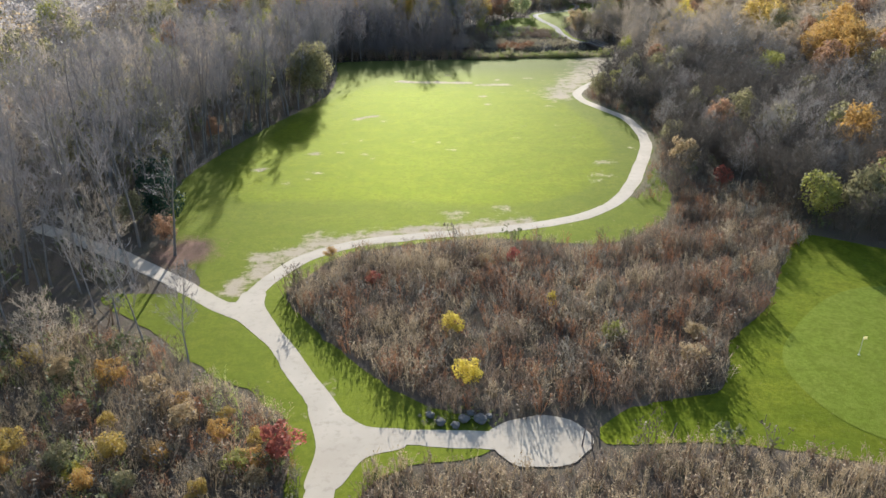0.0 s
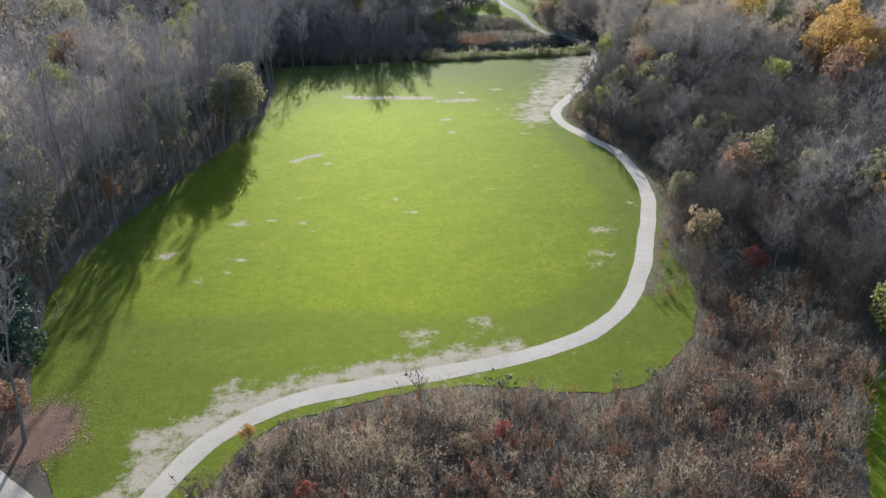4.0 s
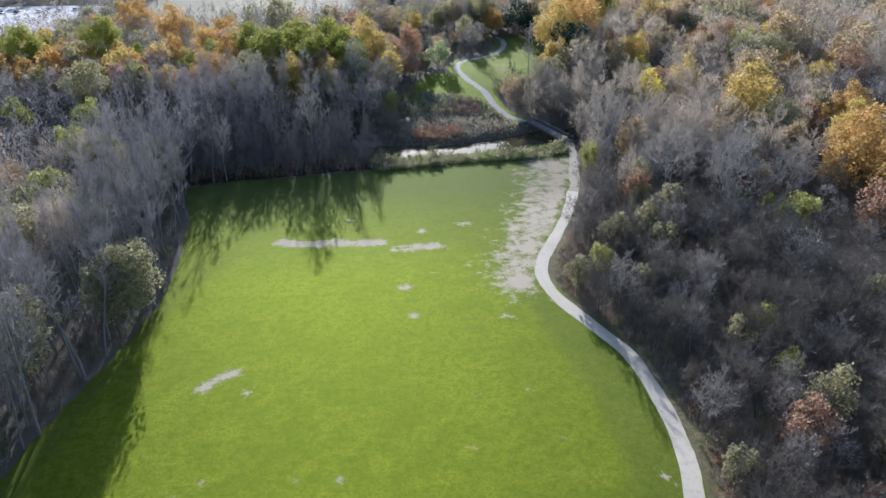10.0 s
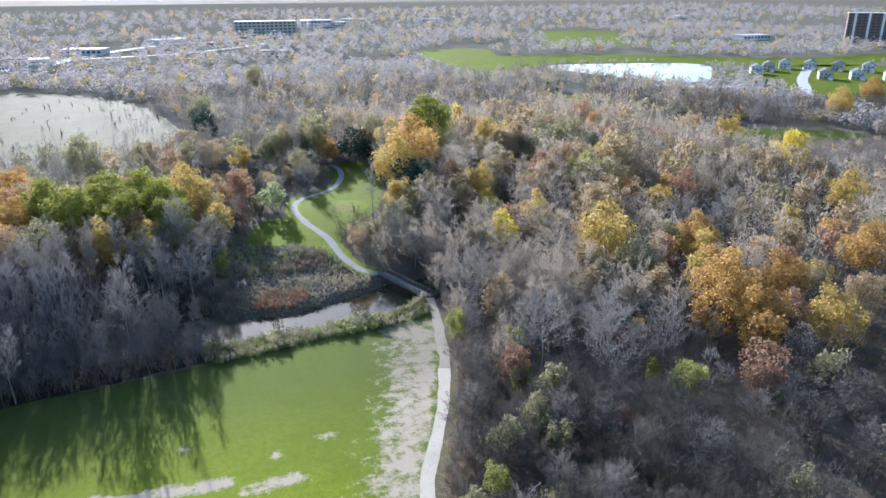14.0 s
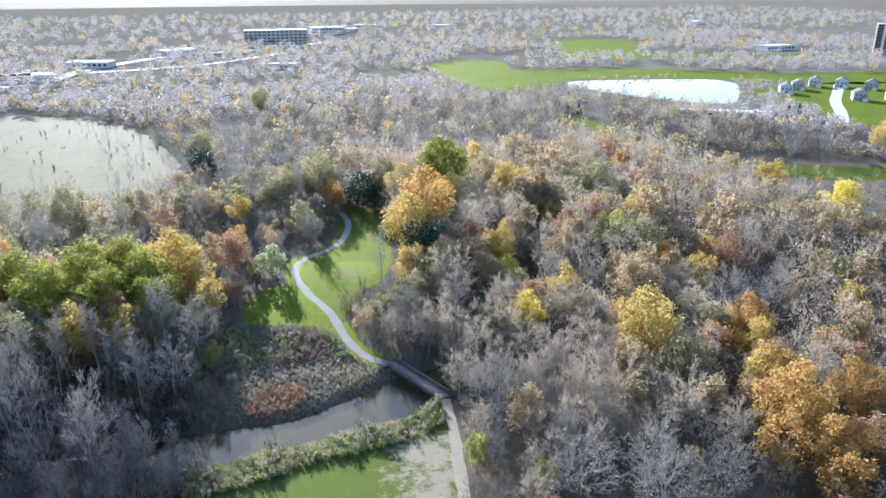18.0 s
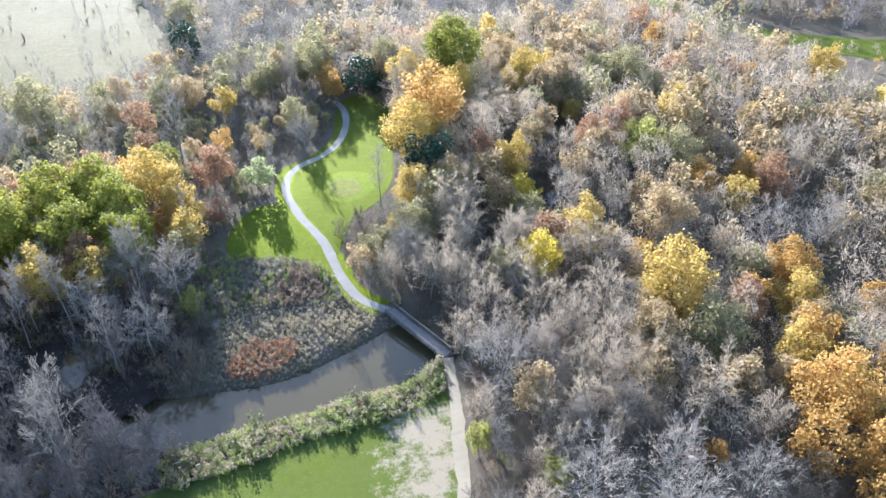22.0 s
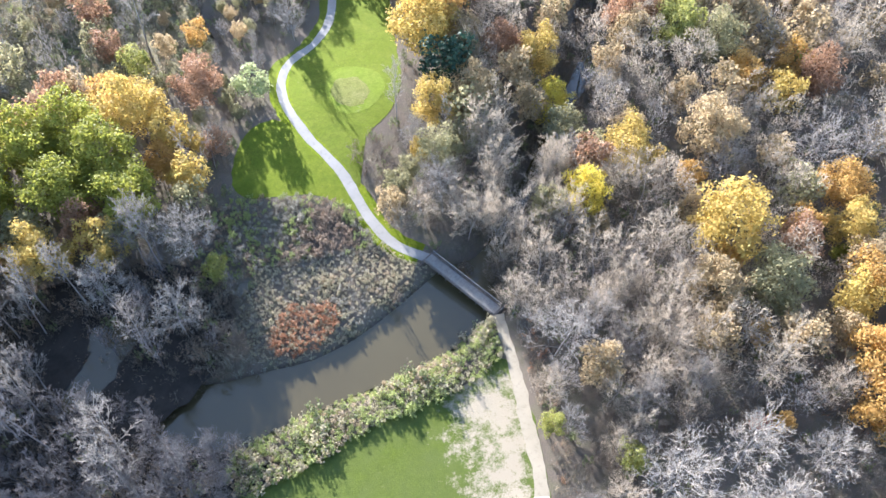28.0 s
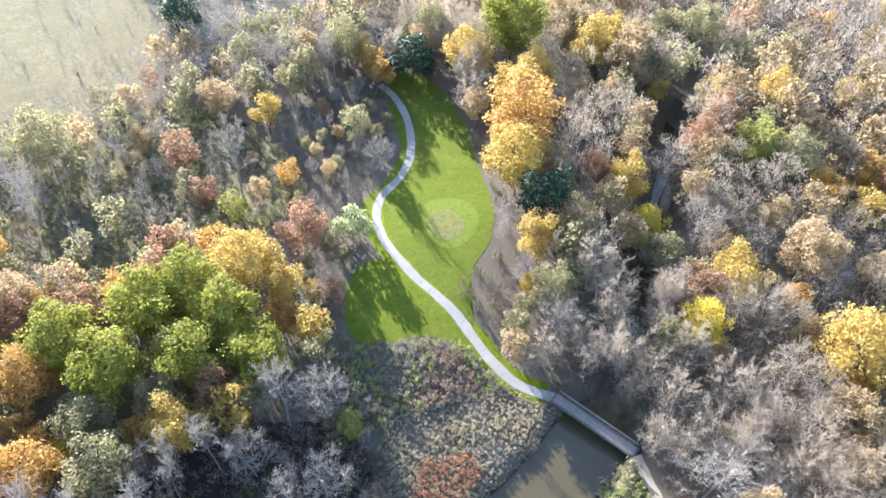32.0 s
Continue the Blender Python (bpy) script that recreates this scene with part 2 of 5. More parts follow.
# Lightened grey: haze over the far woods is put into the twigs
TWIG_FAR = foliage("hazed_twigs", (0.40, 0.37, 0.35), (0.46, 0.425, 0.40), (0.37, 0.34, 0.325), 0.03, 0.45)
# Grey twigs darkened: the shade of the close stand is in the colour
TWIG_SHADED = foliage("shaded_grey_twigs", (0.17, 0.155, 0.15), (0.21, 0.19, 0.185), (0.13, 0.12, 0.12), 0.1, 0.1)
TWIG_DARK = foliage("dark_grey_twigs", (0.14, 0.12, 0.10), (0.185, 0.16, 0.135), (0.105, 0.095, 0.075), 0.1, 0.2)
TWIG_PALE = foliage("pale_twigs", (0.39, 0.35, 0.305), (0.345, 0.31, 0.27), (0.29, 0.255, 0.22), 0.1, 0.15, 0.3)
TWIG_BROWN = foliage("brown_twigs", (0.155, 0.12, 0.09), (0.195, 0.15, 0.11), (0.125, 0.10, 0.075), 0.1, 0.2)
LEAF = {
    "golden": foliage("golden_leaves", (0.53, 0.39, 0.10), (0.46, 0.33, 0.10), (0.60, 0.47, 0.15)),
    "yellow": foliage("yellow_leaves", (0.70, 0.57, 0.07), (0.62, 0.50, 0.09), (0.74, 0.62, 0.13), vary=0.2),
    "orange": foliage("orange_leaves", (0.53, 0.32, 0.09), (0.46, 0.29, 0.105), (0.58, 0.39, 0.13)),
    "russet": foliage("russet_leaves", (0.34, 0.20, 0.12), (0.40, 0.23, 0.14), (0.42, 0.28, 0.18)),
    "red": foliage("red_leaves", (0.40, 0.10, 0.08), (0.44, 0.18, 0.13), (0.36, 0.13, 0.10)),
    "green": foliage("oak_leaves", (0.22, 0.26, 0.045), (0.38, 0.37, 0.065), (0.30, 0.29, 0.06), 0.5),
    "lime": foliage("yellow_green_leaves", (0.34, 0.35, 0.09), (0.42, 0.40, 0.11), (0.30, 0.31, 0.11)),
    "olive": foliage("faded_green_leaves", (0.34, 0.31, 0.16), (0.40, 0.36, 0.20), (0.28, 0.27, 0.15)),
    "willow": foliage("willow_leaves", (0.36, 0.41, 0.20), (0.42, 0.44, 0.24), (0.30, 0.34, 0.16), vary=0.15),
    "tan": foliage("tan_leaves", (0.45, 0.345, 0.19), (0.39, 0.295, 0.18), (0.52, 0.41, 0.235)),
    "needle": foliage("dark_needles", (0.035, 0.075, 0.045), (0.05, 0.10, 0.055), (0.03, 0.06, 0.04), 0.5, 0.2),
}
BRUSH = foliage("dead_brush", (0.22, 0.155, 0.11), (0.28, 0.19, 0.125), (0.34, 0.27, 0.19), 0.12, 0.3)
BRUSH_GREY = foliage("grey_brush", (0.28, 0.25, 0.20), (0.24, 0.225, 0.16), (0.40, 0.37, 0.30), 0.12, 0.35)
BRUSH_GREEN = foliage("bank_weeds", (0.26, 0.34, 0.09), (0.36, 0.40, 0.13), (0.44, 0.43, 0.20), 0.3, 0.5)
REED = foliage("tan_reeds", (0.42, 0.33, 0.20), (0.35, 0.26, 0.155), (0.54, 0.45, 0.31), 0.15, 0.35)
MARSH_WEED = foliage("marsh_weeds", (0.46, 0.41, 0.27), (0.36, 0.34, 0.20), (0.54, 0.47, 0.33), 0.3, 0.5)
RUST = foliage("rusty_brush", (0.36, 0.16, 0.08), (0.44, 0.22, 0.11), (0.30, 0.17, 0.10), 0.4, 0.35)
# Dead brown, kept dark to paint deep shade into gaps between trees
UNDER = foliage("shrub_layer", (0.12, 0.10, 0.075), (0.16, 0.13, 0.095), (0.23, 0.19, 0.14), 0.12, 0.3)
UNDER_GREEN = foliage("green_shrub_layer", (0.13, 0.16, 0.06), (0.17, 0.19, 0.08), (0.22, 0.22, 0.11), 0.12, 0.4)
# Wet soil made near black to stand in for deep shade too
SHADED_MUD = plain("shaded_wet_soil", (0.030, 0.027, 0.024), (0.055, 0.048, 0.040), 0.4, 0.92, spec=0.02)
FALLEN = plain("fallen_leaves", (0.36, 0.20, 0.15), (0.25, 0.17, 0.09), 1.2, 0.9)
PLANK = plain("weathered_planks", (0.30, 0.28, 0.25), (0.20, 0.185, 0.165), 1.5, 0.85, stretch=(1, 1, 1))
TIMBER = plain("dark_timber", (0.13, 0.11, 0.10), (0.19, 0.165, 0.15), 2.0, 0.85)
STEEL = plain("rusted_beam", (0.10, 0.08, 0.07), (0.16, 0.11, 0.08), 2.0, 0.7)
ROCK = plain("grey_rock", (0.20, 0.195, 0.185), (0.13, 0.125, 0.12), 1.0, 0.9, bump=0.6)
SIDING = plain("pale_siding", (0.66, 0.66, 0.65), (0.58, 0.58, 0.57), 0.4, 0.7)
SIDING_TAN = plain("tan_siding", (0.50, 0.46, 0.40), (0.44, 0.40, 0.35), 0.4, 0.7)
ROOF = plain("grey_shingles", (0.14, 0.14, 0.15), (0.20, 0.20, 0.21), 0.6, 0.9)
ROOF_PALE = plain("flat_roof_membrane", (0.62, 0.61, 0.59), (0.52, 0.51, 0.50), 0.2, 0.8)
DARK_BRICK = plain("dark_brick", (0.16, 0.12, 0.11), (0.21, 0.16, 0.14), 0.4, 0.85)
GLASS = plain("window_glass", (0.05, 0.06, 0.07), (0.07, 0.08, 0.09), 0.5, 0.08, spec=0.6, bump=0.0)
WHITE = plain("white_paint", (0.80, 0.80, 0.78), (0.72, 0.72, 0.70), 0.8, 0.6)

# ---------------------------------------------------------------- plan: outlines and terrain
rng = np.random.default_rng(7)


def spline(points, step=1.0, closed=False):
    """A smooth curve through the points, at about even steps."""
    p = [Vector((*q, 0)) if len(q) == 2 else Vector(q) for q in points]
    n, res = len(p), []
    for i in range(n if closed else n - 1):
        a, b, c, d = (p[(i - 1) % n], p[i], p[(i + 1) % n], p[(i + 2) % n]) if closed else (p[max(i - 1, 0)], p[i], p[i + 1], p[min(i + 2, n - 1)])
        k = max(2, int((c - b).length / step))
        for j in range(k):
            s = j / k
            res.append(0.5 * ((2 * b) + (c - a) * s + (2 * a - 5 * b + 4 * c - d) * s * s + (3 * b - a - 3 * c + d) * s ** 3))
    if not closed:
        res.append(p[-1])
    return np.array([(v.x, v.y) for v in res])


def rise(y):
    s = np.clip((np.asarray(y, float) - 268) / 72, 0, 1)
    return 5.0 * s * s * (3 - 2 * s)


def inside(poly, x, y):
    """Which of the places lie within the outline."""
    x, y = np.asarray(x, float), np.asarray(y, float)
    res = np.zeros(x.shape, bool)
    px, py = poly[:, 0], poly[:, 1]
    qx, qy = np.roll(px, -1), np.roll(py, -1)
    for ax, ay, bx, by in zip(px, py, qx, qy):
        if ay != by:
            res ^= ((ay > y) != (by > y)) & (x < (bx - ax) * (y - ay) / (by - ay) + ax)
    return res


def away(line, x, y):
    """The distance to the nearest of a line's places."""
    x, y = np.asarray(x, float), np.asarray(y, float)
    d = np.full(x.shape, 1e9)
    for ax, ay in line:
        np.minimum(d, (x - ax) ** 2 + (y - ay) ** 2, out=d)
    return np.sqrt(d)


FAIRWAY = spline([(-31, 79), (-38, 92), (-43, 104), (-47, 120), (-45, 137), (-40, 160), (-32, 192), (-33, 225), (-36, 246), (-7, 250), (12, 252), (32, 254.5),
                  (50, 255), (59, 258), (60.5, 250), (55, 231), (46.8, 213), (38, 196), (38.8, 183), (43.4, 169), (45.0, 155), (43.2, 141), (39.6, 129), (39, 117), (36, 106), (31, 98.5), (22, 92.5),
                  (5, 94.5), (-12, 90), (-17.5, 83), (-19.5, 77), (-16, 71), (-11.5, 65), (-6, 58.5), (-1, 54.5), (4, 52.8), (3, 48), (-3, 46.5), (-7, 43), (-8, 34), (-12.5, 34), (-13.5, 50), (-18.2, 56.5),
                  (-24, 60.5), (-32, 68), (-42, 77)], 0.8, True)
EAST_GREEN = spline([(14, 49.5), (16, 53.5), (21, 55.5), (27, 57.5), (31, 66), (38, 73.5), (46, 87), (52, 95), (60, 91), (78, 76), (84, 50), (62, 38), (36, 46.5), (25, 49.3)], 1.0, True)
EAST_PUTT = spline([(37, 51), (34.5, 60), (38, 67.5), (48, 77), (58, 78), (66, 66), (58, 52), (46, 47.5)], 1.0, True)
WEST_TEE = spline([(24.5, 321), (25, 314), (33, 311), (40, 308.5), (46, 302), (48.5, 300), (47, 312), (44, 322), (41, 330), (37, 334), (30, 331)], 0.8, True)
NORTH_GREEN = spline([(49.5, 298), (49, 310), (51, 316.5), (58, 322), (66, 328), (72, 338), (76, 352), (82, 372), (84, 388), (80, 402), (72, 400), (66, 388), (61, 370), (52, 359), (42, 352), (40, 338), (44, 324), (47.5, 312)], 0.8, True)
NORTH_PUTT = spline([(52.5, 333), (53.5, 342), (59, 346), (66, 342), (66.5, 335), (61, 329.5), (55, 329)], 0.8, True)
MID_BRUSH = spline([(-18.5, 78), (-16, 84), (-11.5, 88.5), (5, 92.5), (22, 90.5), (31, 96.5), (37, 105), (42, 118), (52, 112), (53, 97), (46, 89), (37.5, 74.5), (30.5, 67), (26.5, 58.5), (21, 56.7), (12, 55), (4, 54), (-1, 56), (-6, 60), (-12, 67.5)], 1.0, True)
LOW_BRUSH = spline([(-6, 42), (-5, 45.5), (1, 46.3), (9, 45.3), (16, 47.3), (25, 48.3), (36, 45.3), (50, 36), (20, 28), (-5, 30)], 1.0, True)
SW_BRUSH = spline([(-13, 34), (-14.6, 50), (-19.8, 56), (-25.4, 59.6), (-33, 66.5), (-43, 68), (-62, 66), (-60, 40), (-35, 30)], 1.0, True)
STREAM = spline([(65, 268), (60, 266.5), (56, 265), (47, 262.6), (33, 262), (18, 261.5), (9, 260.5), (0, 265), (-9, 274), (-17, 281), (-20, 291), (-12, 295), (-6, 285), (0, 278), (6, 275.5), (11, 274.2), (18, 273.3), (27, 272.2), (37, 273.7), (48, 277.7), (57, 281.5), (61, 282), (67, 282.5), (76, 289.5), (88, 300),
                 (106, 317), (122, 333), (138, 350), (142, 347), (126, 328), (109, 314), (92, 298.5), (80, 288), (71, 279.5), (66, 273)], 1.0, True)
SWAMP = spline([(13, 252.5), (10, 259), (4, 262), (-4, 268), (10, 277), (16, 288), (12, 300), (-6, 306), (-34, 304), (-52, 296), (-60, 270), (-50, 246), (-37, 247), (-8, 251)], 1.5, True)
MARSH = spline([(18.5, 275), (27, 273.2), (38, 275), (52, 280), (55, 282.6), (49, 290), (35, 293), (25, 294), (17, 286)], 0.8, True)
NORTH_BRUSH = spline([(14, 294), (25, 295), (36, 294), (48.5, 291), (46.5, 299), (40, 307), (25, 312.5), (18, 310), (12, 302)], 0.8, True)
BANK = spline([(8, 252.5), (14, 251.8), (32, 254.6), (50, 255.3), (59.5, 258.5), (62.5, 262.5), (60.5, 266), (56, 264.5), (47, 262.2), (33, 261.6), (18, 261.2), (9, 258.8)], 0.8, True)
MEADOW = spline([(-8, 428), (14, 450), (10, 520), (-10, 610), (-40, 660), (-70, 685), (-108, 680), (-106, 470), (-90, 438), (-45, 428), (-24, 423)], 4, True)
THICKET = spline([(-62, 352), (-20, 350), (18, 356), (32, 372), (24, 402), (2, 422), (-40, 424), (-80, 432), (-85, 380)], 2, True)
MID_FAIRWAY = spline([(255, 552), (268, 545), (262, 500), (254, 462), (268, 418), (300, 392), (330, 372), (322, 356), (282, 370), (252, 420), (243, 460), (246, 510)], 3, True)
FAR_FAIRWAY = spline([(279, 895), (337, 934), (371, 900), (350, 826), (393, 809), (478, 784), (531, 730), (592, 690), (660, 672), (780, 690), (900, 720), (880, 680), (760, 640), (640, 612), (589, 602), (533, 634), (503, 662), (449, 706), (369, 728), (332, 699), (294, 678), (261, 684), (260, 755)], 8, True)
FAR_FAIRWAY_TWO = spline([(563, 1150), (667, 1193), (693, 1070), (600, 960), (720, 880), (860, 800), (840, 770), (690, 840), (509, 896), (454, 906), (509, 1018)], 8, True)
POND = spline([(340, 690), (359, 716), (416, 704), (475, 684), (484, 655), (462, 622), (420, 575), (396, 560), (368, 585), (348, 640)], 3, True)
LOT = spline([(-157, 380), (-190, 420), (-215, 470), (-205, 520), (-130, 520), (-118, 452), (-136, 430), (-150, 412)], 3, True)
SCRUBLAND = spline([(-900, 452), (-300, 449), (300, 449), (1200, 440), (2400, 1500), (1800, 3400), (-1500, 3400), (-2200, 1400)], 60, True)
ESTATE = spline([(455, 600), (440, 540), (400, 470), (420, 440), (520, 450), (640, 520), (620, 600), (540, 625)], 4, True)

MAIN_PATH = spline([(-10, 32), (-10, 44), (-9, 49), (-11.5, 55), (-14.5, 60), (-18, 66), (-22, 71.3), (-23.5, 76.4), (-22, 82.4), (-18.8, 88.2), (-13, 92.6), (-6, 95), (4, 97.1), (13, 99.2), (20, 102.2), (26.4, 107.3),
                    (31, 114.4), (35.1, 124), (38.5, 133), (42, 144), (43.3, 155), (43, 166), (40, 175), (36.8, 184), (36, 191), (38, 199), (43, 208), (49, 220), (55, 235), (59, 248), (61.8, 259), (63.2, 266.5)], 1.0)
NORTH_PATH = spline([(56, 284.5), (51, 290.5), (48.5, 299), (47, 313), (43.5, 326), (42, 338), (43.8, 347), (48, 353.5), (56, 358.5), (63, 367), (68, 380), (69.5, 392), (68, 400)], 1.0)
WEST_PATH = spline([(-20.5, 70), (-27, 74.7), (-32, 79), (-37, 83), (-46, 90), (-62, 100)], 1.0)
EAST_PATH = spline([(-10.5, 49), (-4, 50.2), (1, 50), (6, 49.8), (10, 49.8), (12.4, 49.6)], 0.8)
FLARE_SOUTH = spline([(-12.9, 55), (-10.4, 54.6), (-7.2, 51.9), (-3.5, 51.3), (-3.5, 49), (-6.8, 47.6), (-8.7, 44), (-11.3, 44), (-11.2, 49)], 0.6, True)
FLARE_NORTH = spline([(-27.5, 75.9), (-25.2, 75.4), (-24.8, 78), (-22.2, 78), (-21.4, 74.4), (-17.9, 67.5), (-19.8, 66.7), (-24, 71.2), (-27.6, 73.9)], 0.6, True)
GRAVEL_PAD = spline([(3.8, 50.8), (6.5, 52.8), (9, 53.2), (11.5, 52.6), (13, 50), (11.5, 47.5), (8.5, 46.4), (5.5, 47)], 0.6, True)

# ---------------------------------------------------------------- mesh helpers
def mesh_of(name, verts, faces, mat, mats=None):
    """A mesh from arrays: faces is one array, or several of different corner counts."""
    me = bpy.data.meshes.new(name)
    verts = np.asarray(verts, np.float32)
    groups = [np.asarray(f, np.int32) for f in (faces if isinstance(faces, list) else [faces]) if len(f)]
    me.vertices.add(len(verts))
    me.vertices.foreach_set("co", verts.ravel())
    loops = np.concatenate([g.ravel() for g in groups])
    sizes = np.concatenate([np.full(len(g), g.shape[1], np.int32) for g in groups])
    me.loops.add(len(loops))
    me.loops.foreach_set("vertex_index", loops)
    me.polygons.add(len(sizes))
    me.polygons.foreach_set("loop_start", np.concatenate([[0], np.cumsum(sizes)[:-1]]).astype(np.int32))
    for m in (mat if isinstance(mat, (list, tuple)) else [mat]):
        me.materials.append(m)
    if mats is not None:
        me.polygons.foreach_set("material_index", np.asarray(mats, np.int32))
    me.update(calc_edges=True)
    return me


def part(name, bm, material, parent=None, label="", smooth=False):
    """Links a bmesh as one mesh object under a thing or a part."""
    me = bpy.data.meshes.new(name)
    bm.to_mesh(me)
    bm.free()
    me.materials.append(material)
    if smooth:
        me.shade_smooth()
    return child(name, me, parent, label)


def child(name, me, parent=None, label="", m=None):
    ob = new(name, me)
    if parent is not None:
        ob.parent = parent
    if m is not None:
        ob.matrix_basis = m
    if label:
        ob["label"] = label
    return ob


def box(bm, cx, cy, cz, sx, sy, sz, bevel=0.0, turn=0.0):
    r = bmesh.ops.create_cube(bm, size=1.0, matrix=Matrix.Translation((cx, cy, cz)) @ Matrix.Rotation(turn, 4, "Z") @ Matrix.Diagonal((sx, sy, sz, 1)))
    if bevel:
        bmesh.ops.bevel(bm, geom=list({e for v in r["verts"] for e in v.link_edges}), offset=bevel, segments=1, affect="EDGES")
    return bm


def boxed(*a, **k):
    return box(bmesh.new(), *a, **k)


# ---------------------------------------------------------------- ground, water, lawns, paths
def spaced(lo, hi, step, reach):
    mid = list(np.arange(lo, hi + step / 2, step))
    left, right, k, a, b = [], [], step, lo, hi
    while a > -reach or b < reach:
        k *= 1.22
        a, b = a - k, b + k
        left.append(a)
        right.append(b)
    return np.array(left[::-1] + mid + right)


def relief(x, y):
    """The lie of the land: level course, a cut stream bed, higher ground beyond it."""
    z = rise(y)
    near = (x > -60) & (x < 170) & (y > 235) & (y < 370)
    d = np.full(x.shape, 99.0)
    d[near] = away(STREAM, x[near], y[near])
    wet = np.zeros(x.shape, bool)
    wet[near] = inside(STREAM, x[near], y[near])
    depth = np.where(wet, -2.6, -2.6 * np.clip(1 - d / 2.6, 0, 1) ** 1.5)
    return np.where(wet | (d < 2.6), np.minimum(z, 0.25 * z) + depth, z)


xs, ys = spaced(-60, 175, 1.9, 4200), spaced(26, 410, 1.9, 4200)
gx, gy = np.meshgrid(xs, ys)
gzs = relief(gx.ravel(), gy.ravel())
nx, ny = len(xs), len(ys)
ij = (np.arange(ny - 1)[:, None] * nx + np.arange(nx - 1)).ravel()
ground = new("ground", mesh_of("ground", np.column_stack([gx.ravel(), gy.ravel(), gzs]), np.column_stack([ij, ij + 1, ij + nx + 1, ij + nx]), LITTER))
ground.data.shade_smooth()
tagged(ground, "brown leaf litter and rough ground under the woods", "ground", kind="structure")


def sheet(name, outline, mat, lift, label, category, wear=None, cut=3.0, z=None, ragged=0.0, turf=None):
    """A thin layer of turf or paving laid on the ground within an outline."""
    o = outline.copy()
    if ragged:
        for i, (x, y) in enumerate(o):
            n = noise.noise_vector((x * 0.6, y * 0.6, 3.0))
            o[i] += (ragged * n[0], ragged * n[1])
    bm = bmesh.new()
    bm.faces.new([bm.verts.new((x, y, 0)) for x, y in o])
    bmesh.ops.triangulate(bm, faces=bm.faces[:])
    lo, hi = o.min(0), o.max(0)
    for axis in (0, 1):
        for c in np.arange(lo[axis] + cut, hi[axis], cut):
            co, no = [0, 0, 0], [0, 0, 0]
            co[axis], no[axis] = c, 1
            bmesh.ops.bisect_plane(bm, geom=bm.verts[:] + bm.edges[:] + bm.faces[:], plane_co=co, plane_no=no)
    me = bpy.data.meshes.new(name)
    for f in bm.faces:
        if f.normal.z < 0:
            f.normal_flip()
    bm.to_mesh(me)
    bm.free()
    co = np.zeros(len(me.vertices) * 3, np.float32)
    me.vertices.foreach_get("co", co)
    co = co.reshape(-1, 3)
    co[:, 2] = (rise(co[:, 1]) if z is None else z) + lift
    me.vertices.foreach_set("co", co.ravel())
    me.materials.append(mat)
    at = me.attributes.new("wear", "FLOAT", "POINT")
    at.data.foreach_set("value", (wear(co[:, 0], co[:, 1]) if wear else np.zeros(len(co))).astype(np.float32))
    at = me.attributes.new("dull_turf", "FLOAT", "POINT")
    at.data.foreach_set("value", (turf(co[:, 0], co[:, 1]) if turf else np.zeros(len(co))).astype(np.float32))
    me.update()
    ob = new(name, me)
    return tagged(ob, label, category, kind="structure")


WORN_LINES = [(spline([(31, 191), (34, 201), (39, 214), (44, 227), (48, 238), (52, 250)], 1.5), 7.5, 0.76), (spline([(36, 203), (43, 218), (50, 234), (55, 247)], 1.5), 4.0, 0.92),
              (spline([(-13, 212.8), (-5, 211.3), (7, 210.2)], 1), 1.9, 1.15), (spline([(10, 207.2), (19, 207.2)], 1), 1.7, 1.1), (spline([(-21, 166.2), (-16, 170.3)], 1), 1.3, 1.05),
              (spline([(-26.5, 78), (-24.8, 83.5), (-21, 90), (-13.5, 94.9), (-6, 97.2), (4, 99.2), (12, 101.2)], 1), 2.2, 0.98)]
BARE_SPOTS = [(-26, 80, 2.4, .95), (-24.5, 88, 2.8, .95), (-18, 95, 3, .9), (31.5, 191, 3.8, 1.3), (36, 203, 3.4, 1.15), (53, 250, 8, .95), (50, 241, 7, .85), (45, 247, 5, .62), (2, 104, 3.5, .62), (9, 106, 3, .58), (28, 123, 4, .55), (31, 131, 3, .55)]
SMALL_SPOTS = [(-26, 138, 1.6), (-21, 138.7, 1.2), (-16, 137, 1.1), (-13.5, 135, 1.1), (-21.3, 145.5, 1), (-17.8, 147.7, 1), (-23, 125.7, 1.3), (-28, 119.5, 1.3), (-25, 122, 1), (-34.6, 127.5, 1.7), (1.7, 140.6, 1), (-18, 123.3, 1),
               (15.3, 149.3, .9), (27.6, 150, 1.2), (18.4, 159.4, 1.1), (25.6, 160, .9), (11.5, 181.6, 1.4), (10.4, 191.3, 1.6), (25.7, 216.7, 2), (15.8, 214.3, 1.6), (1.3, 222, 1.8), (16.5, 195.8, 1.2), (-14.3, 164.3, 1.2), (-0.5, 146, 1), (-6.3, 146.5, 1), (27, 179.5, 1.5), (23.4, 198.6, 1.4), (38, 141, 1)]
MOWN = spline([(24, 208), (33, 167), (34, 144), (31, 129), (25, 117), (16, 110), (4, 109), (-8, 111), (-22, 111), (-36, 113), (-39, 140), (-32, 180), (-20, 206), (0, 214)], 1.5, True)


def turf_wear(x, y):
    w = 0.42 * np.exp(-away(MAIN_PATH[::2], x, y) / 2.2)
    for line, r, a in WORN_LINES:
        w = np.maximum(w, a * np.exp(-(away(line, x, y) / r) ** 2))
    for bx, by, r, a in BARE_SPOTS + [(*q, 0.84) for q in SMALL_SPOTS]:
        w = np.maximum(w, a * np.exp(-((x - bx) ** 2 + (y - by) ** 2) / (r * r)))
    return w


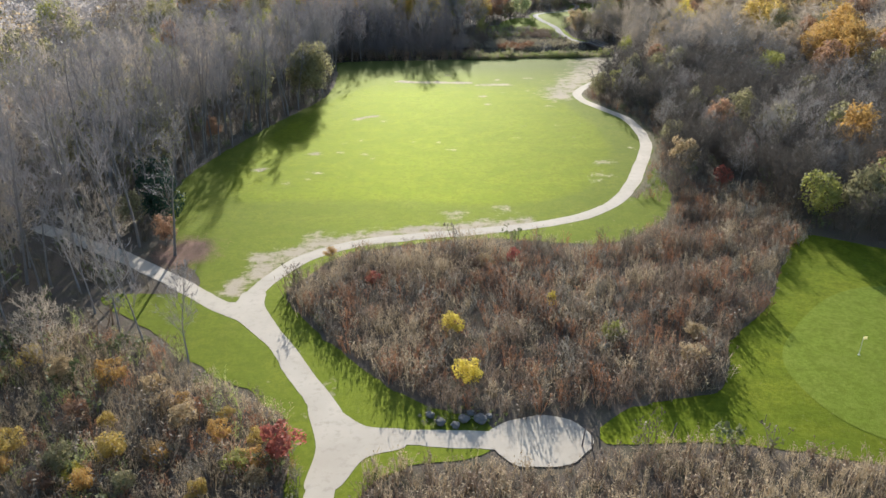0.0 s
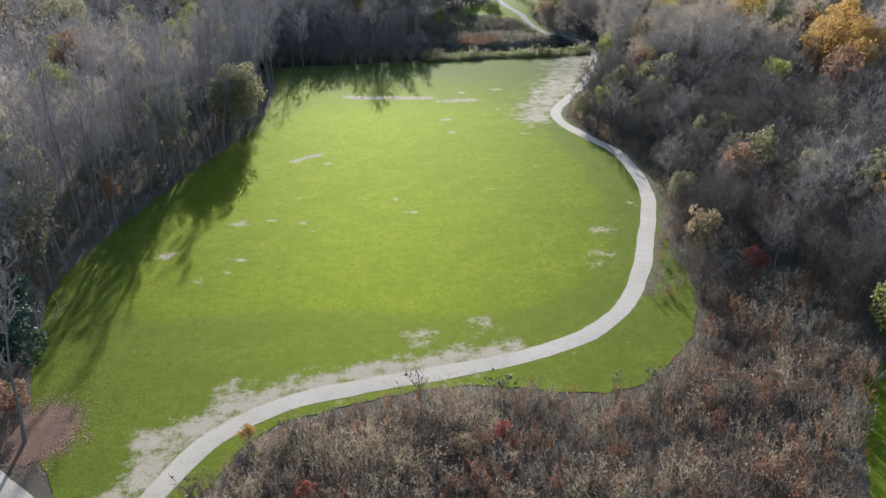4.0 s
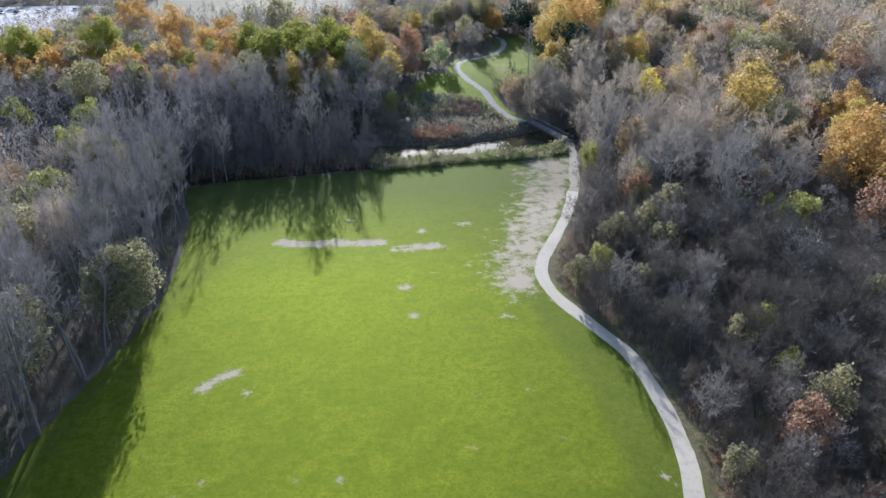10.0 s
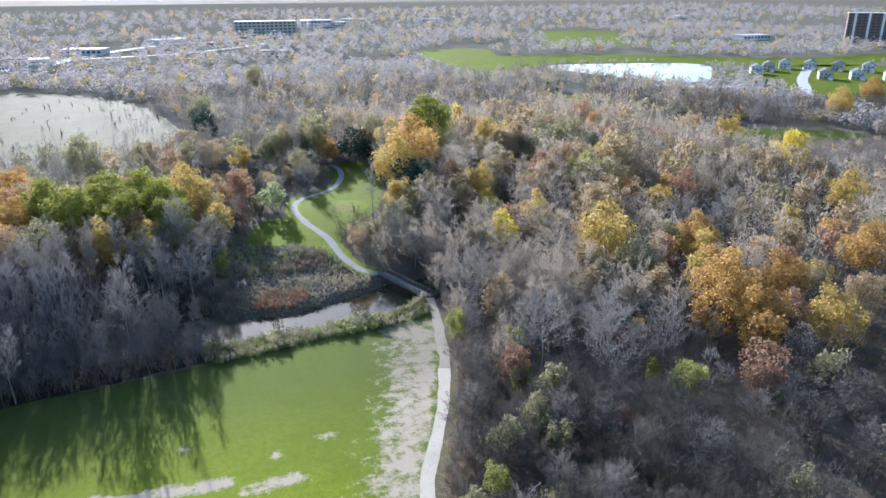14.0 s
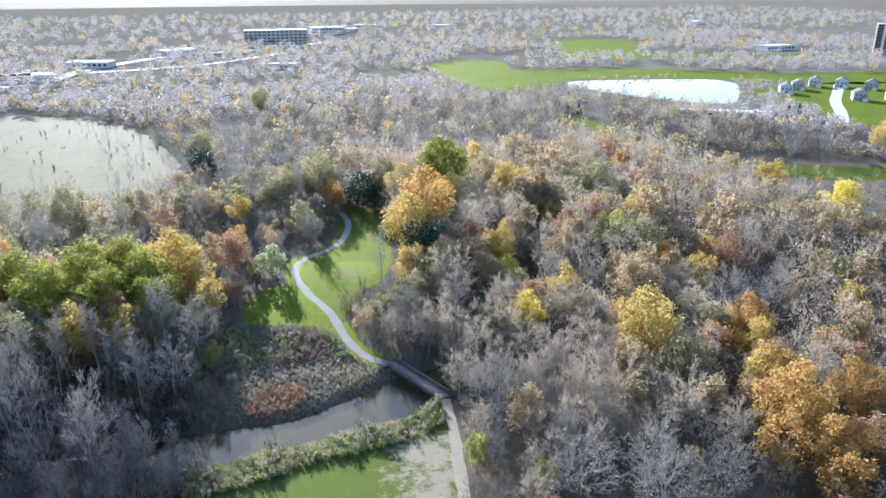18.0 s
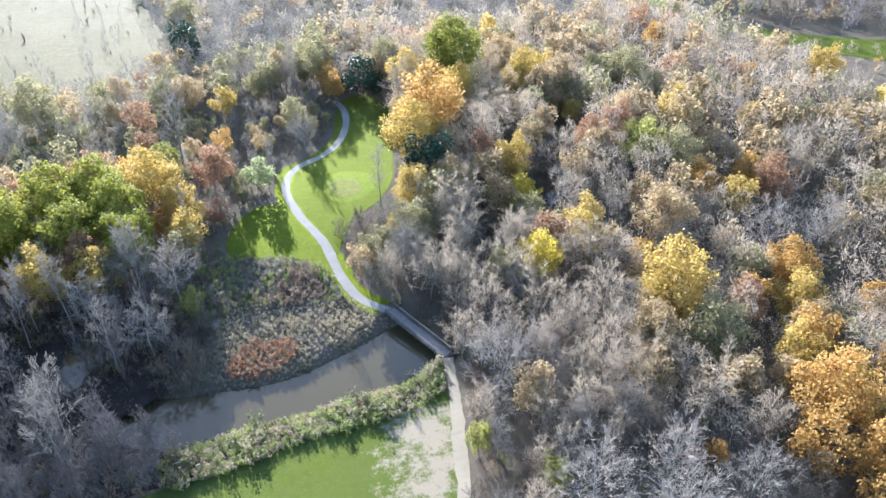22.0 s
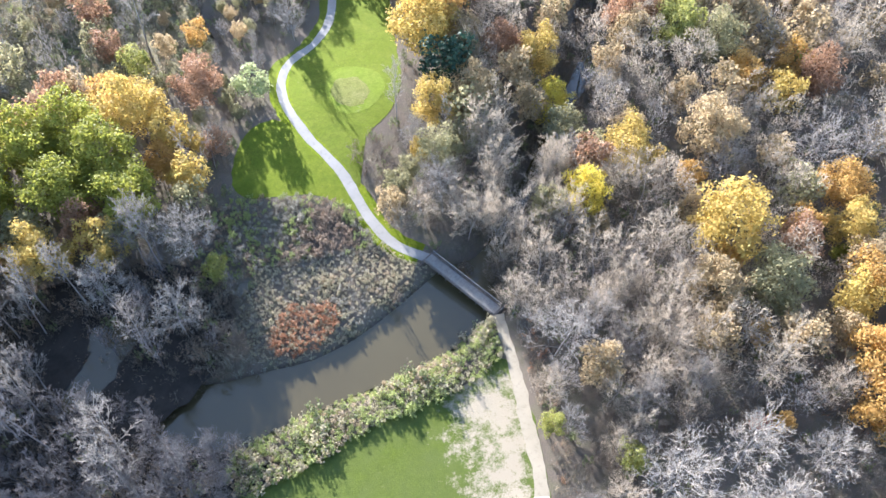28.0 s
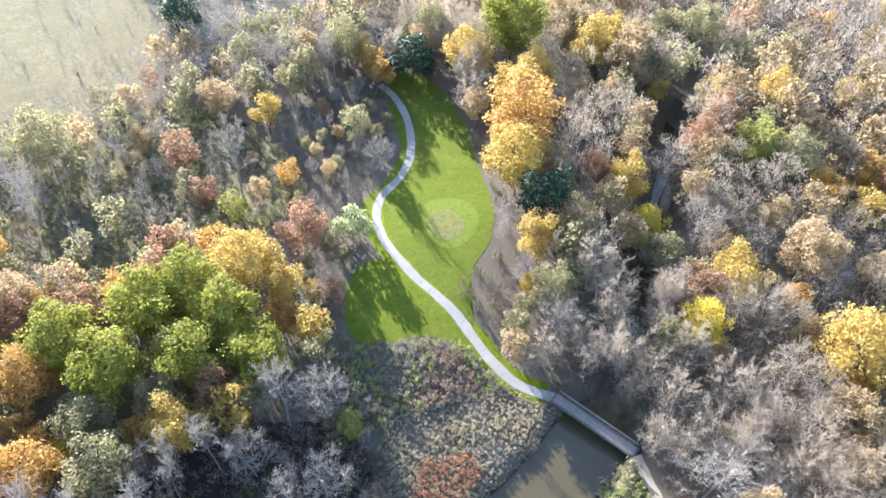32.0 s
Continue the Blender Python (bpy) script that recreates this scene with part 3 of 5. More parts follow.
def turf_dullness(x, y):
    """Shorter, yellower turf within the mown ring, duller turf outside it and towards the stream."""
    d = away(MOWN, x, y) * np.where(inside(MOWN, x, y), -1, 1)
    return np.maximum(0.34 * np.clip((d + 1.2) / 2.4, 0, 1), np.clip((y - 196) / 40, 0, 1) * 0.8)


fairway = sheet("fairway", FAIRWAY, GRASS, 0.05, "bright green mown fairway with pale worn bare patches", "lawn", turf_wear, 1.5, ragged=0.5, turf=turf_dullness)
sheet("lawn", EAST_GREEN, GRASS, 0.05, "bright green mown grass beside the brown brush", "lawn", None, 4.0, ragged=0.5)
sheet("putting_green", EAST_PUTT, GREEN_TURF, 0.08, "smooth pale green closely mown putting green", "lawn", None, 2.5)
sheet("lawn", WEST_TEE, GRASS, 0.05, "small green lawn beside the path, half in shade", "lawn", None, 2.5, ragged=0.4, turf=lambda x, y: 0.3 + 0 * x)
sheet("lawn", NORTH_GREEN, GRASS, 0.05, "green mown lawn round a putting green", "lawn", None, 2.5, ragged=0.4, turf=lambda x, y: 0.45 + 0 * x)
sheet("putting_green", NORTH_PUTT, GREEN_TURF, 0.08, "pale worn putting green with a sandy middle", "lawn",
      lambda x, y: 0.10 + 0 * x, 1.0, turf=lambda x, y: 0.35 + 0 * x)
sheet("worn_turf", spline([(58 + 4.6 * math.cos(a), 336.5 + 5.6 * math.sin(a)) for a in (0, 0.9, 1.8, 2.7, 3.6, 4.5, 5.4)], 0.5, True), WORN_TURF, 0.095, "thin tan turf in the middle of the putting green", "lawn", None, 1.0, ragged=0.7)
sheet("scrubland", SCRUBLAND, SCRUB, 0.03, "dry scrub stretching to the horizon, paled for haze", "scrub", None, 150)
sheet("rough_grass", THICKET, ROUGH_GRASS, 0.04, "pale tangled rough grass among thin trees", "rough grass", None, 6, ragged=2)
sheet("wet_ground", SWAMP, SHADED_MUD, 0.04, "wet bottom land, darkened for the deep shade of the bare trees", "wet ground", None, 6, ragged=1.5)
sheet("meadow", MEADOW, ROUGH_GRASS, 0.08, "pale dry meadow grass with scattered dark stalks", "meadow", None, 20, ragged=3)
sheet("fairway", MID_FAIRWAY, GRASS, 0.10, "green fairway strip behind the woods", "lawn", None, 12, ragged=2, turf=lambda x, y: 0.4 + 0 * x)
sheet("fairway", FAR_FAIRWAY, GRASS, 0.12, "broad distant green fairway behind the pond", "lawn", None, 40, ragged=3)
sheet("fairway", FAR_FAIRWAY_TWO, GRASS, 0.12, "distant green fairway among trees", "lawn", None, 40, ragged=3)
sheet("lawn", ESTATE, GRASS, 0.12, "green lawns round the distant houses", "lawn", None, 30, ragged=2)
sheet("car_park", LOT, ROAD, 0.10, "pale grey car park behind the trees", "car park", None, 12)
sheet("stream_water", STREAM, WATER, -1.25, "still brown stream reflecting the sky", "water", None, 30, z=0)
sheet("pond_water", POND, WATER, 0.2, "large pale distant pond reflecting the sky", "water", None, 60)
sheet("path_junction", FLARE_SOUTH, PATH, 0.078, "pale worn asphalt where three cart paths meet", "path", None, 1.5)
sheet("path_junction", FLARE_NORTH, PATH, 0.078, "pale worn asphalt at the fork of the path", "path", None, 1.5)
for pool in ([(-16, 278), (-9, 281), (-4, 287), (0, 288), (0, 291), (-7, 292.5), (-12, 287), (-17, 281)], [(17.5, 289.5), (21.5, 290), (21, 292.6), (18, 292.8)], [(-16, 261), (-8, 260.6), (-7, 264), (-15, 264.6)], [(-11, 289), (-2, 288.5), (1, 292), (-8, 294.5)]):
    sheet("pool", spline(pool, 0.8, True), WATER, 0.09, "still shallow pool among the bare trees", "pool", None, 4, ragged=0.8)
sheet("gravel_pad", GRAVEL_PAD, PATH, 0.085, "pale gravel pad with dark cracks beside the path", "gravel pad", None, 1.0, ragged=0.4)


def ribbon(name, line, width, mat, label, lift=0.07, thick=0.10, wobble=0.12, category="path", kind="structure"):
    """A paved strip with a real edge along a line."""
    line = np.asarray(line)
    d = np.gradient(line, axis=0)
    d /= np.linalg.norm(d, axis=1)[:, None]
    side = np.column_stack([-d[:, 1], d[:, 0]])
    n = len(line)
    soft = np.ones(5) / 5
    wa, wb = (width / 2 + wobble * 1.6 * np.convolve(rng.normal(size=n + 4), soft, "valid") for _ in range(2))
    L, R = line + side * wa[:, None], line - side * wb[:, None]
    rows = []
    for p, off in ((L, -thick), (L, 0), (line, 0.012), (R, 0), (R, -thick)):
        rows.append(np.column_stack([p, rise(p[:, 1]) + lift + off]))
    v = np.concatenate(rows)
    f = []
    for k in range(4):
        i = np.arange(n - 1)
        f.append(np.column_stack([k * n + i, (k + 1) * n + i, (k + 1) * n + i + 1, k * n + i + 1]))
    me = mesh_of(name, v, np.concatenate(f), mat)
    me.shade_flat()
    return tagged(new(name, me), label, category, kind=kind)


VERGE = MAIN_PATH[(MAIN_PATH[:, 1] > 112) & (MAIN_PATH[:, 1] < 226)]
VERGE = VERGE + np.column_stack([np.gradient(VERGE[:, 1]), -np.gradient(VERGE[:, 0])]) / np.linalg.norm(np.gradient(VERGE, axis=0), axis=1)[:, None] * 1.9
ribbon("verge", NORTH_PATH[2:70], 5.6, GRASS, "narrow green grass verge along the path", 0.045, 0.1, 0.5, "verge")
ribbon("verge", VERGE, 2.4, ROUGH_GRASS, "dry tan grass verge between the path and the woods", 0.045, 0.1, 0.9, "verge")
ribbon("path", MAIN_PATH[MAIN_PATH[:, 1] < 232], 2.45, PATH, "winding pale worn asphalt cart path along the fairway")
ribbon("trail", MAIN_PATH[MAIN_PATH[:, 1] > 230.5], 2.2, TRAIL, "pale tan dirt trail leading to the footbridge", 0.066, 0.1, 0.35)
ribbon("path", NORTH_PATH, 2.3, PATH_NORTH, "pale asphalt cart path beyond the bridge, greyed for partial tree shade")
ribbon("path", WEST_PATH, 2.4, PATH, "pale cart path branching into the bare trees", lift=0.066)
ribbon("path", EAST_PATH, 2.3, PATH, "pale short path to the gravel pad", lift=0.074)

# ---------------------------------------------------------------- trees
def basis(d):
    d = d / np.maximum(np.linalg.norm(d, axis=1), 1e-9)[:, None]
    h = np.where(np.abs(d[:, 2:3]) > 0.9, np.array([[1.0, 0, 0]]), np.array([[0, 0, 1.0]]))
    u = np.cross(d, h)
    u /= np.linalg.norm(u, axis=1)[:, None]
    return d, u, np.cross(d, u)


def tubes(segs, sides=3):
    """Tapered limbs from rows of start, end, and two radii."""
    s = np.asarray(segs, float)
    a, b, r0, r1 = s[:, :3], s[:, 3:6], s[:, 6], s[:, 7]
    _, u, w = basis(b - a)
    n, v = len(s), []
    for p, r in ((a, r0), (b, r1)):
        for k in range(sides):
            g = 2 * math.pi * k / sides
            v.append(p + (u * math.cos(g) + w * math.sin(g)) * r[:, None])
    v = np.stack(v, 1).reshape(-1, 3)
    base = np.arange(n)[:, None] * 2 * sides
    f = np.concatenate([base + np.array([[k, (k + 1) % sides, sides + (k + 1) % sides, sides + k]]) for k in range(sides)])
    return v, f


def stem(segs, sides=5):
    """One continuous tapered trunk through a chain of segments."""
    rows = [(*q[:3], q[6]) for q in segs] + [(*segs[-1][3:6], segs[-1][7])]
    v = [(x + r * math.cos(2 * math.pi * k / sides), y + r * math.sin(2 * math.pi * k / sides), z) for x, y, z, r in rows for k in range(sides)]
    f = [(i * sides + k, i * sides + (k + 1) % sides, (i + 1) * sides + (k + 1) % sides, (i + 1) * sides + k) for i in range(len(segs)) for k in range(sides)]
    return np.array(v), np.array(f)


def slivers(segs):
    """Twigs: one thin pointed blade each, from start, end and width."""
    s = np.asarray(segs, float)
    a, b, w = s[:, :3], s[:, 3:6], s[:, 6]
    _, u, v = basis(b - a)
    g = rng.uniform(0, 6.28, len(s))[:, None]
    side = (u * np.cos(g) + v * np.sin(g)) * w[:, None] / 2
    return np.stack([a - side, a + side, b], 1).reshape(-1, 3), np.arange(3 * len(s)).reshape(-1, 3)


def leaves(pos, nrm, size):
    """Leaf sprays: a bent four-cornered blade at each place, facing about the given way."""
    n = len(pos)
    d, u, w = basis(nrm + rng.normal(0, 0.55, (n, 3)))
    g = rng.uniform(0, 6.28, n)[:, None]
    a, b = u * np.cos(g) + w * np.sin(g), -u * np.sin(g) + w * np.cos(g)
    s = (size * rng.uniform(0.6, 1.3, n))[:, None]
    q = [pos - a * s * 0.6, pos + b * s * 0.42 + d * s * 0.1, pos + a * s * 0.6, pos - b * s * 0.42 + d * s * 0.1]
    return np.stack(q, 1).reshape(-1, 3), np.arange(4 * n).reshape(-1, 4)


def turned(d, angle, r):
    """A way leaning off d by an angle, at a chance bearing."""
    d = d / np.linalg.norm(d)
    h = np.cross(d, (0.3, 0.9, 0.2) if abs(d[2]) > 0.8 else (0, 0, 1.0))
    h /= np.linalg.norm(h)
    k = np.cross(d, h)
    g = r.uniform(0, 6.28)
    return d * math.cos(angle) + (h * math.cos(g) + k * math.sin(g)) * math.sin(angle)


def skeleton(seed, height, spread, clear, limbs, subs, twigs, upright, fine, wide=0.035):
    """Trunk, limbs and twigs of a tree one unit of height tall in proportion: lists of limbs and twigs."""
    r = np.random.default_rng(seed)
    big, thin, tips = [], [], []
    p, d = np.zeros(3), np.array([0, 0, 1.0])
    rad, n = height * 0.0105, 7
    spine = [(p.copy(), rad)]
    for i in range(n):
        d = d + r.normal(0, 0.06, 3) * (1, 1, 0)
        d /= np.linalg.norm(d)
        q = p + d * height * 0.92 / n
        r2 = rad * (0.8 if i < n - 1 else 0.5)
        big.append((*p, *q, rad, r2))
        p, rad = q, r2
        spine.append((p.copy(), rad))
    for i in range(limbs):
        f = clear + (0.97 - clear) * (i + r.uniform(0, 1)) / limbs
        k = min(int(f * n), n - 1)
        (a, ra), (b, rb) = spine[k], spine[k + 1]
        s = f * n - k
        p = a + (b - a) * s
        g = i * 2.4 + r.uniform(-0.6, 0.6)
        lean = upright * r.uniform(0.75, 1.25) * (1.15 - 0.5 * f)
        d = np.array([math.cos(g) * math.sin(lean), math.sin(g) * math.sin(lean), math.cos(lean)])
        ln = spread * height * r.uniform(0.7, 1.1) * (1.1 - 0.62 * max(0, f - 0.35))
        rl = max(0.34 * (ra + (rb - ra) * s), 0.02)
        at = []
        for j in range(3):
            q = p + d * ln / 3
            big.append((*p, *q, rl, rl * 0.66))
            at.append((p.copy(), q.copy(), rl))
            p, rl = q, rl * 0.66
            d = d + r.normal(0, 0.16, 3) + (0, 0, 0.12)
            d /= np.linalg.norm(d)
        for j in range(subs):
            f2 = r.uniform(0.25, 1.0)
            a2, b2, r2 = at[min(int(f2 * 3), 2)]
            p2 = a2 + (b2 - a2) * (f2 * 3 - min(int(f2 * 3), 2))
            d2 = turned(b2 - a2, r.uniform(0.4, 0.9), r) + (0, 0, 0.35)
            d2 /= np.linalg.norm(d2)
            l2 = ln * r.uniform(0.28, 0.5)
            e2 = p2 + d2 * l2
            thin.append((*p2, *e2, wide * 1.7))
            for k2 in range(twigs):
                f3 = r.uniform(0.2, 1)
                p3 = p2 + (e2 - p2) * f3
                d3 = turned(d2, r.uniform(0.3, 0.85), r) + (0, 0, 0.2)
                e3 = p3 + d3 / np.linalg.norm(d3) * l2 * r.uniform(0.35, 0.7)
                thin.append((*p3, *e3, wide * 1.2))
                tips.append(e3)
                for _ in range(fine):
                    p4 = p3 + (e3 - p3) * r.uniform(0.2, 0.8)
                    d4 = turned(e3 - p3, r.uniform(0.3, 0.8), r)
                    thin.append((*p4, *(p4 + d4 * l2 * r.uniform(0.2, 0.4)), wide))
    return big, thin, np.array(tips)


def crown_points(seed, height, radius, low, count, lobes, lump=1.0):
    """Places and outward ways of a crown's leaf sprays, gathered in uneven lobes."""
    r = np.random.default_rng(seed)
    mid, half = height * (1 + low) / 2, height * (1 - low) / 2
    c = r.normal(size=(lobes, 3))
    c /= np.linalg.norm(c, axis=1)[:, None]
    c *= r.uniform(0.35, 0.78, (lobes, 1)) * (1.35 - 0.35 * lump)
    size = r.uniform(0.26, 0.46, lobes) * lump
    pick = r.choice(lobes, count, p=size ** 2 / (size ** 2).sum())
    d = r.normal(size=(count, 3)) + c[pick] * 0.9 + (0, 0, 0.25)
    d /= np.linalg.norm(d, axis=1)[:, None]
    q = c[pick] + d * (size[pick] * r.uniform(0.72, 1.08, count))[:, None]
    q *= 1 + 0.13 * r.normal(size=(count, 1)) * 0.4
    return q * (radius, radius, half) + (0, 0, mid), d


def fuzz(seed, height, radius, low, count, lobes, length, width):
    """The mist of finest twigs that rounds off a bare crown."""
    r = np.random.default_rng(seed)
    q, d = crown_points(seed, height, radius, low, count, lobes)
    d = d + r.normal(0, 0.5, (count, 3)) + (0, 0, 0.3)
    d /= np.linalg.norm(d, axis=1)[:, None]
    ln = length * r.uniform(0.6, 1.4, (count, 1))
    return [tuple(row) for row in np.column_stack([q - d * ln / 2, q + d * ln / 2, np.full(count, width)])]


def bare_kind(seed, height, twig, trunk, mist=None, **k):
    big, thin, _ = skeleton(seed, height, **k)
    if mist:
        thin = thin + fuzz(seed, height * 1.0, *mist)
    v, f = tubes(big[7:])
    w, g = slivers(thin)
    crown = mesh_of("crown", np.concatenate([v, w]), [f, g + len(v)], [trunk, twig], [0] * len(f) + [1] * len(g))
    return [("trunk", mesh_of("trunk", *stem(big[:7]), trunk)), ("crown", crown)]


def leafy_kind(seed, height, radius, low, leaf, trunk, count=1700, lobes=30, size=0.5, lump=1.0):
    big, thin, _ = skeleton(seed, height * 0.92, 0.36, low + 0.05, 9, 2, 0, 0.75, 0, 0.05)
    v, f = tubes(big[7:])
    w, g = slivers(thin)
    q, d = crown_points(seed, height, radius, low, count, lobes, lump)
    a, b = leaves(q, d, size)
    crown = mesh_of("crown", np.concatenate([v, w, a]), [f, g + len(v), b + len(v) + len(w)], [trunk, leaf], [0] * (len(f) + len(g)) + [1] * len(b))
    return [("trunk", mesh_of("trunk", *stem(big[:7]), trunk)), ("crown", crown)]


def conifer_kind(seed, height, radius):
    r = np.random.default_rng(seed)
    v, f = tubes([(0, 0, 0, 0, 0, height, 0.2, 0.02)], 5)
    n = 1300
    s = r.uniform(0, 1, n) ** 0.7
    g = r.uniform(0, 6.28, n)
    tier = 0.75 + 0.25 * np.sin(s * 40 + 2 * np.sin(g * 3))
    rad = radius * s ** 0.8 * tier * r.uniform(0.7, 1.05, n)
    pos = np.column_stack([np.cos(g) * rad, np.sin(g) * rad, height * (1.0 - 0.92 * s)])
    a, b = leaves(pos, np.column_stack([np.cos(g), np.sin(g), np.full(n, 0.7)]), 0.6)
    return [("trunk", mesh_of("trunk", v, f, BARK_DARK)), ("crown", mesh_of("crown", a, b, LEAF["needle"]))]


SLIM = dict(spread=0.23, clear=0.32, limbs=20, subs=6, twigs=5, upright=0.66, fine=2, wide=0.042)
BROAD = dict(spread=0.36, clear=0.22, limbs=18, subs=7, twigs=6, upright=0.95, fine=2, wide=0.044)
BUSHY = dict(spread=0.34, clear=0.08, limbs=15, subs=6, twigs=5, upright=0.85, fine=2, wide=0.036)
THIN = dict(spread=0.22, clear=0.36, limbs=15, subs=5, twigs=5, upright=0.64, fine=2, wide=0.04)
SPARSE = dict(spread=0.25, clear=0.3, limbs=19, subs=6, twigs=5, upright=0.64, fine=2, wide=0.05)
KINDS = {
    "bare_slim": [bare_kind(100 + i, 17.0, TWIG, BARK, **SLIM) for i in range(3)],
    # Sunlit tops and shaded trunks by colour: pale twigs over darker bark
    "bare_pale": [bare_kind(110 + i, 17.0, TWIG_PALE, BARK, **SLIM) for i in range(3)],
    "bare_dim": [bare_kind(115 + i, 17.0, TWIG_SHADED, BARK_SHADED, **SPARSE) for i in range(3)],
    "bare_thin": [bare_kind(118 + i, 17.0, TWIG_MID, BARK_MID, **THIN) for i in range(3)],
    "bare_broad": [bare_kind(120 + i, 13.0, TWIG_SOFT, BARK, (4.7, 0.22, 1500, 26, 0.6, 0.05), **BROAD) for i in range(3)],
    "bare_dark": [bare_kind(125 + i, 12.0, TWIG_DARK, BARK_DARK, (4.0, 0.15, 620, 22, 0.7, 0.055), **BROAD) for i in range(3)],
    "bare_white": [bare_kind(140 + i, 12.0, TWIG_PALE, BARK_PALE, (4.2, 0.25, 900, 20, 0.7, 0.06), **BROAD) for i in range(2)],
    "bare_brown": [bare_kind(130 + i, 8.0, TWIG_BROWN, BARK_DARK, (2.9, 0.1, 1200, 18, 0.55, 0.05), **BUSHY) for i in range(3)],
    "conifer": [conifer_kind(200 + i, 11.0, 3.2) for i in range(2)],
}
KINDS["pine"] = [leafy_kind(397 + i, 12.0, 4.4, 0.08, LEAF["needle"], BARK_DARK, 1500, 20, 0.5) for i in range(2)]
for hue in ("golden", "yellow", "orange", "russet", "green", "lime", "olive", "tan"):
    KINDS[hue] = [leafy_kind(300 + 7 * i + len(hue), 13.0, 4.4, 0.2, LEAF[hue], BARK_DARK, 2200, 40, 0.46, 0.8) for i in range(2)]
    KINDS["big_" + hue] = [leafy_kind(340 + 7 * i + len(hue), 19.5, 6.7, 0.18, LEAF[hue], BARK_DARK, 8000 if hue == "green" else 6000, 84, 0.46, 0.66) for i in range(2)]
KINDS["red"] = [leafy_kind(391, 6.0, 2.2, 0.2, LEAF["red"], BARK_DARK, 700, 14, 0.4)]
KINDS["willow"] = [leafy_kind(395, 9.0, 4.6, 0.06, LEAF["willow"], BARK, 1500, 18, 0.5)]
WORDS = {
    "bare_slim": ("bare_poplar", "tall slim leafless grey tree in the woods"), "bare_pale": ("bare_poplar", "tall leafless tree with pale sunlit branches"),
    "bare_thin": ("bare_poplar", "tall thin leafless grey tree at the edge of the fairway"), "bare_dim": ("bare_poplar", "tall slim leafless grey tree, darkened for the shade of its stand"), "bare_broad": ("bare_tree", "spreading leafless grey tree in the woods"), "bare_white": ("bare_tree", "spreading leafless tree with whitish branches"),
    "bare_dark": ("bare_tree", "spreading leafless dark grey tree"),
    "bare_brown": ("bare_bush", "low bushy leafless brown tree"), "conifer": ("conifer", "dark green conical evergreen"),
    "pine": ("pine_tree", "dense dark green rounded pine"),
    "golden": ("golden_tree", "tree with golden autumn leaves"), "yellow": ("yellow_tree", "tree with bright yellow autumn leaves"),
    "orange": ("orange_tree", "tree with orange autumn leaves"), "russet": ("russet_tree", "tree with faded russet brown leaves"),
    "green": ("green_tree", "broad tree still in green leaf"), "lime": ("lime_tree", "tree turning yellow green"),
    "olive": ("olive_tree", "tree with thin dull green leaves"), "tan": ("tan_tree", "tree with dry tan leaves"),
    "red": ("red_shrub", "small shrub with red autumn leaves"), "willow": ("willow_tree", "pale green rounded willow beside the path"),
}
USED = {}


def plant(kind, x, y, scale=1.0, tall=1.0, sink=0.08, label="", category="tree"):
    """A tree of its own, with its trunk and crown, standing on the ground."""
    name, words = WORDS[kind]
    if scale > 1.15 and "big_" + kind in KINDS:
        kind, scale = "big_" + kind, scale / 1.5
    m = KINDS[kind][USED.get(kind, 0) % len(KINDS[kind])]
    USED[kind] = USED.get(kind, 0) + 1
    t = new(name)
    t.empty_display_size = 0.5
    t.matrix_basis = Matrix.Translation((x, y, float(relief(np.array([x]), np.array([y]))[0]) - sink)) @ Matrix.Rotation(rng.uniform(0, 6.28), 4, "Z") @ Matrix.Diagonal((scale, scale, scale * tall, 1))
    tagged(t, label or words, category, group=name.replace("_", " ") + "s in the woods")
    for n, me in m:
        child(n, me, t)
    return t


# single trees that stand out: kind, x, y, scale; the wide ones are squatter
OAK_STAND = [("green", -28.7, 332, 1.7), ("green", -13.3, 333.5, 1.7), ("green", 1.1, 323.4, 1.7), ("green", 3.8, 312.7, 1.55), ("green", -4, 334.6, 1.7), ("green", -22, 322.4, 1.7), ("green", -8, 319.2, 1.66), ("golden", 9.3, 336.7, 1.7), ("golden", 15.5, 317, 1.07), ("golden", 14.5, 329.7, 1.06), ("golden", -13.8, 307.1, 1.35), ("russet", -5.6, 310.4, 1.17), ("olive", -28.3, 314.8, 1.35), ("orange", -37, 328.6, 1.4), ("orange", -39.2, 309.6, 1.49), ("yellow", -34.5, 313, 0.68), ("olive", -27.2, 303.7, 1.5), ("bare_white", 12.6, 301.6, 1.41), ("bare_white", -3.9, 295.6, 1.33), ("bare_white", 6.4, 286, 1.31), ("lime", 15.5, 295.1, 0.62), ("lime", 12.3, 359.4, 0.86), ("tan", -37.2, 351.8, 1.16), ("tan", -27.4, 351.9, 1.06), ("green", -82.6, 350, 1.7), ("green", -104.4, 338.1, 1.7), ("olive", -73.6, 298.7, 1.61)]
OAK_STAND_MORE = [("lime", -88.2, 284.8, 1.01), ("orange", -75.3, 245.5, 0.7), ("lime", -65, 257.4, 1.11), ("olive", -99.3, 262.4, 1.67), ("lime", -137.1, 262.5, 1.7), ("lime", -66.3, 275.6, 1.14)]
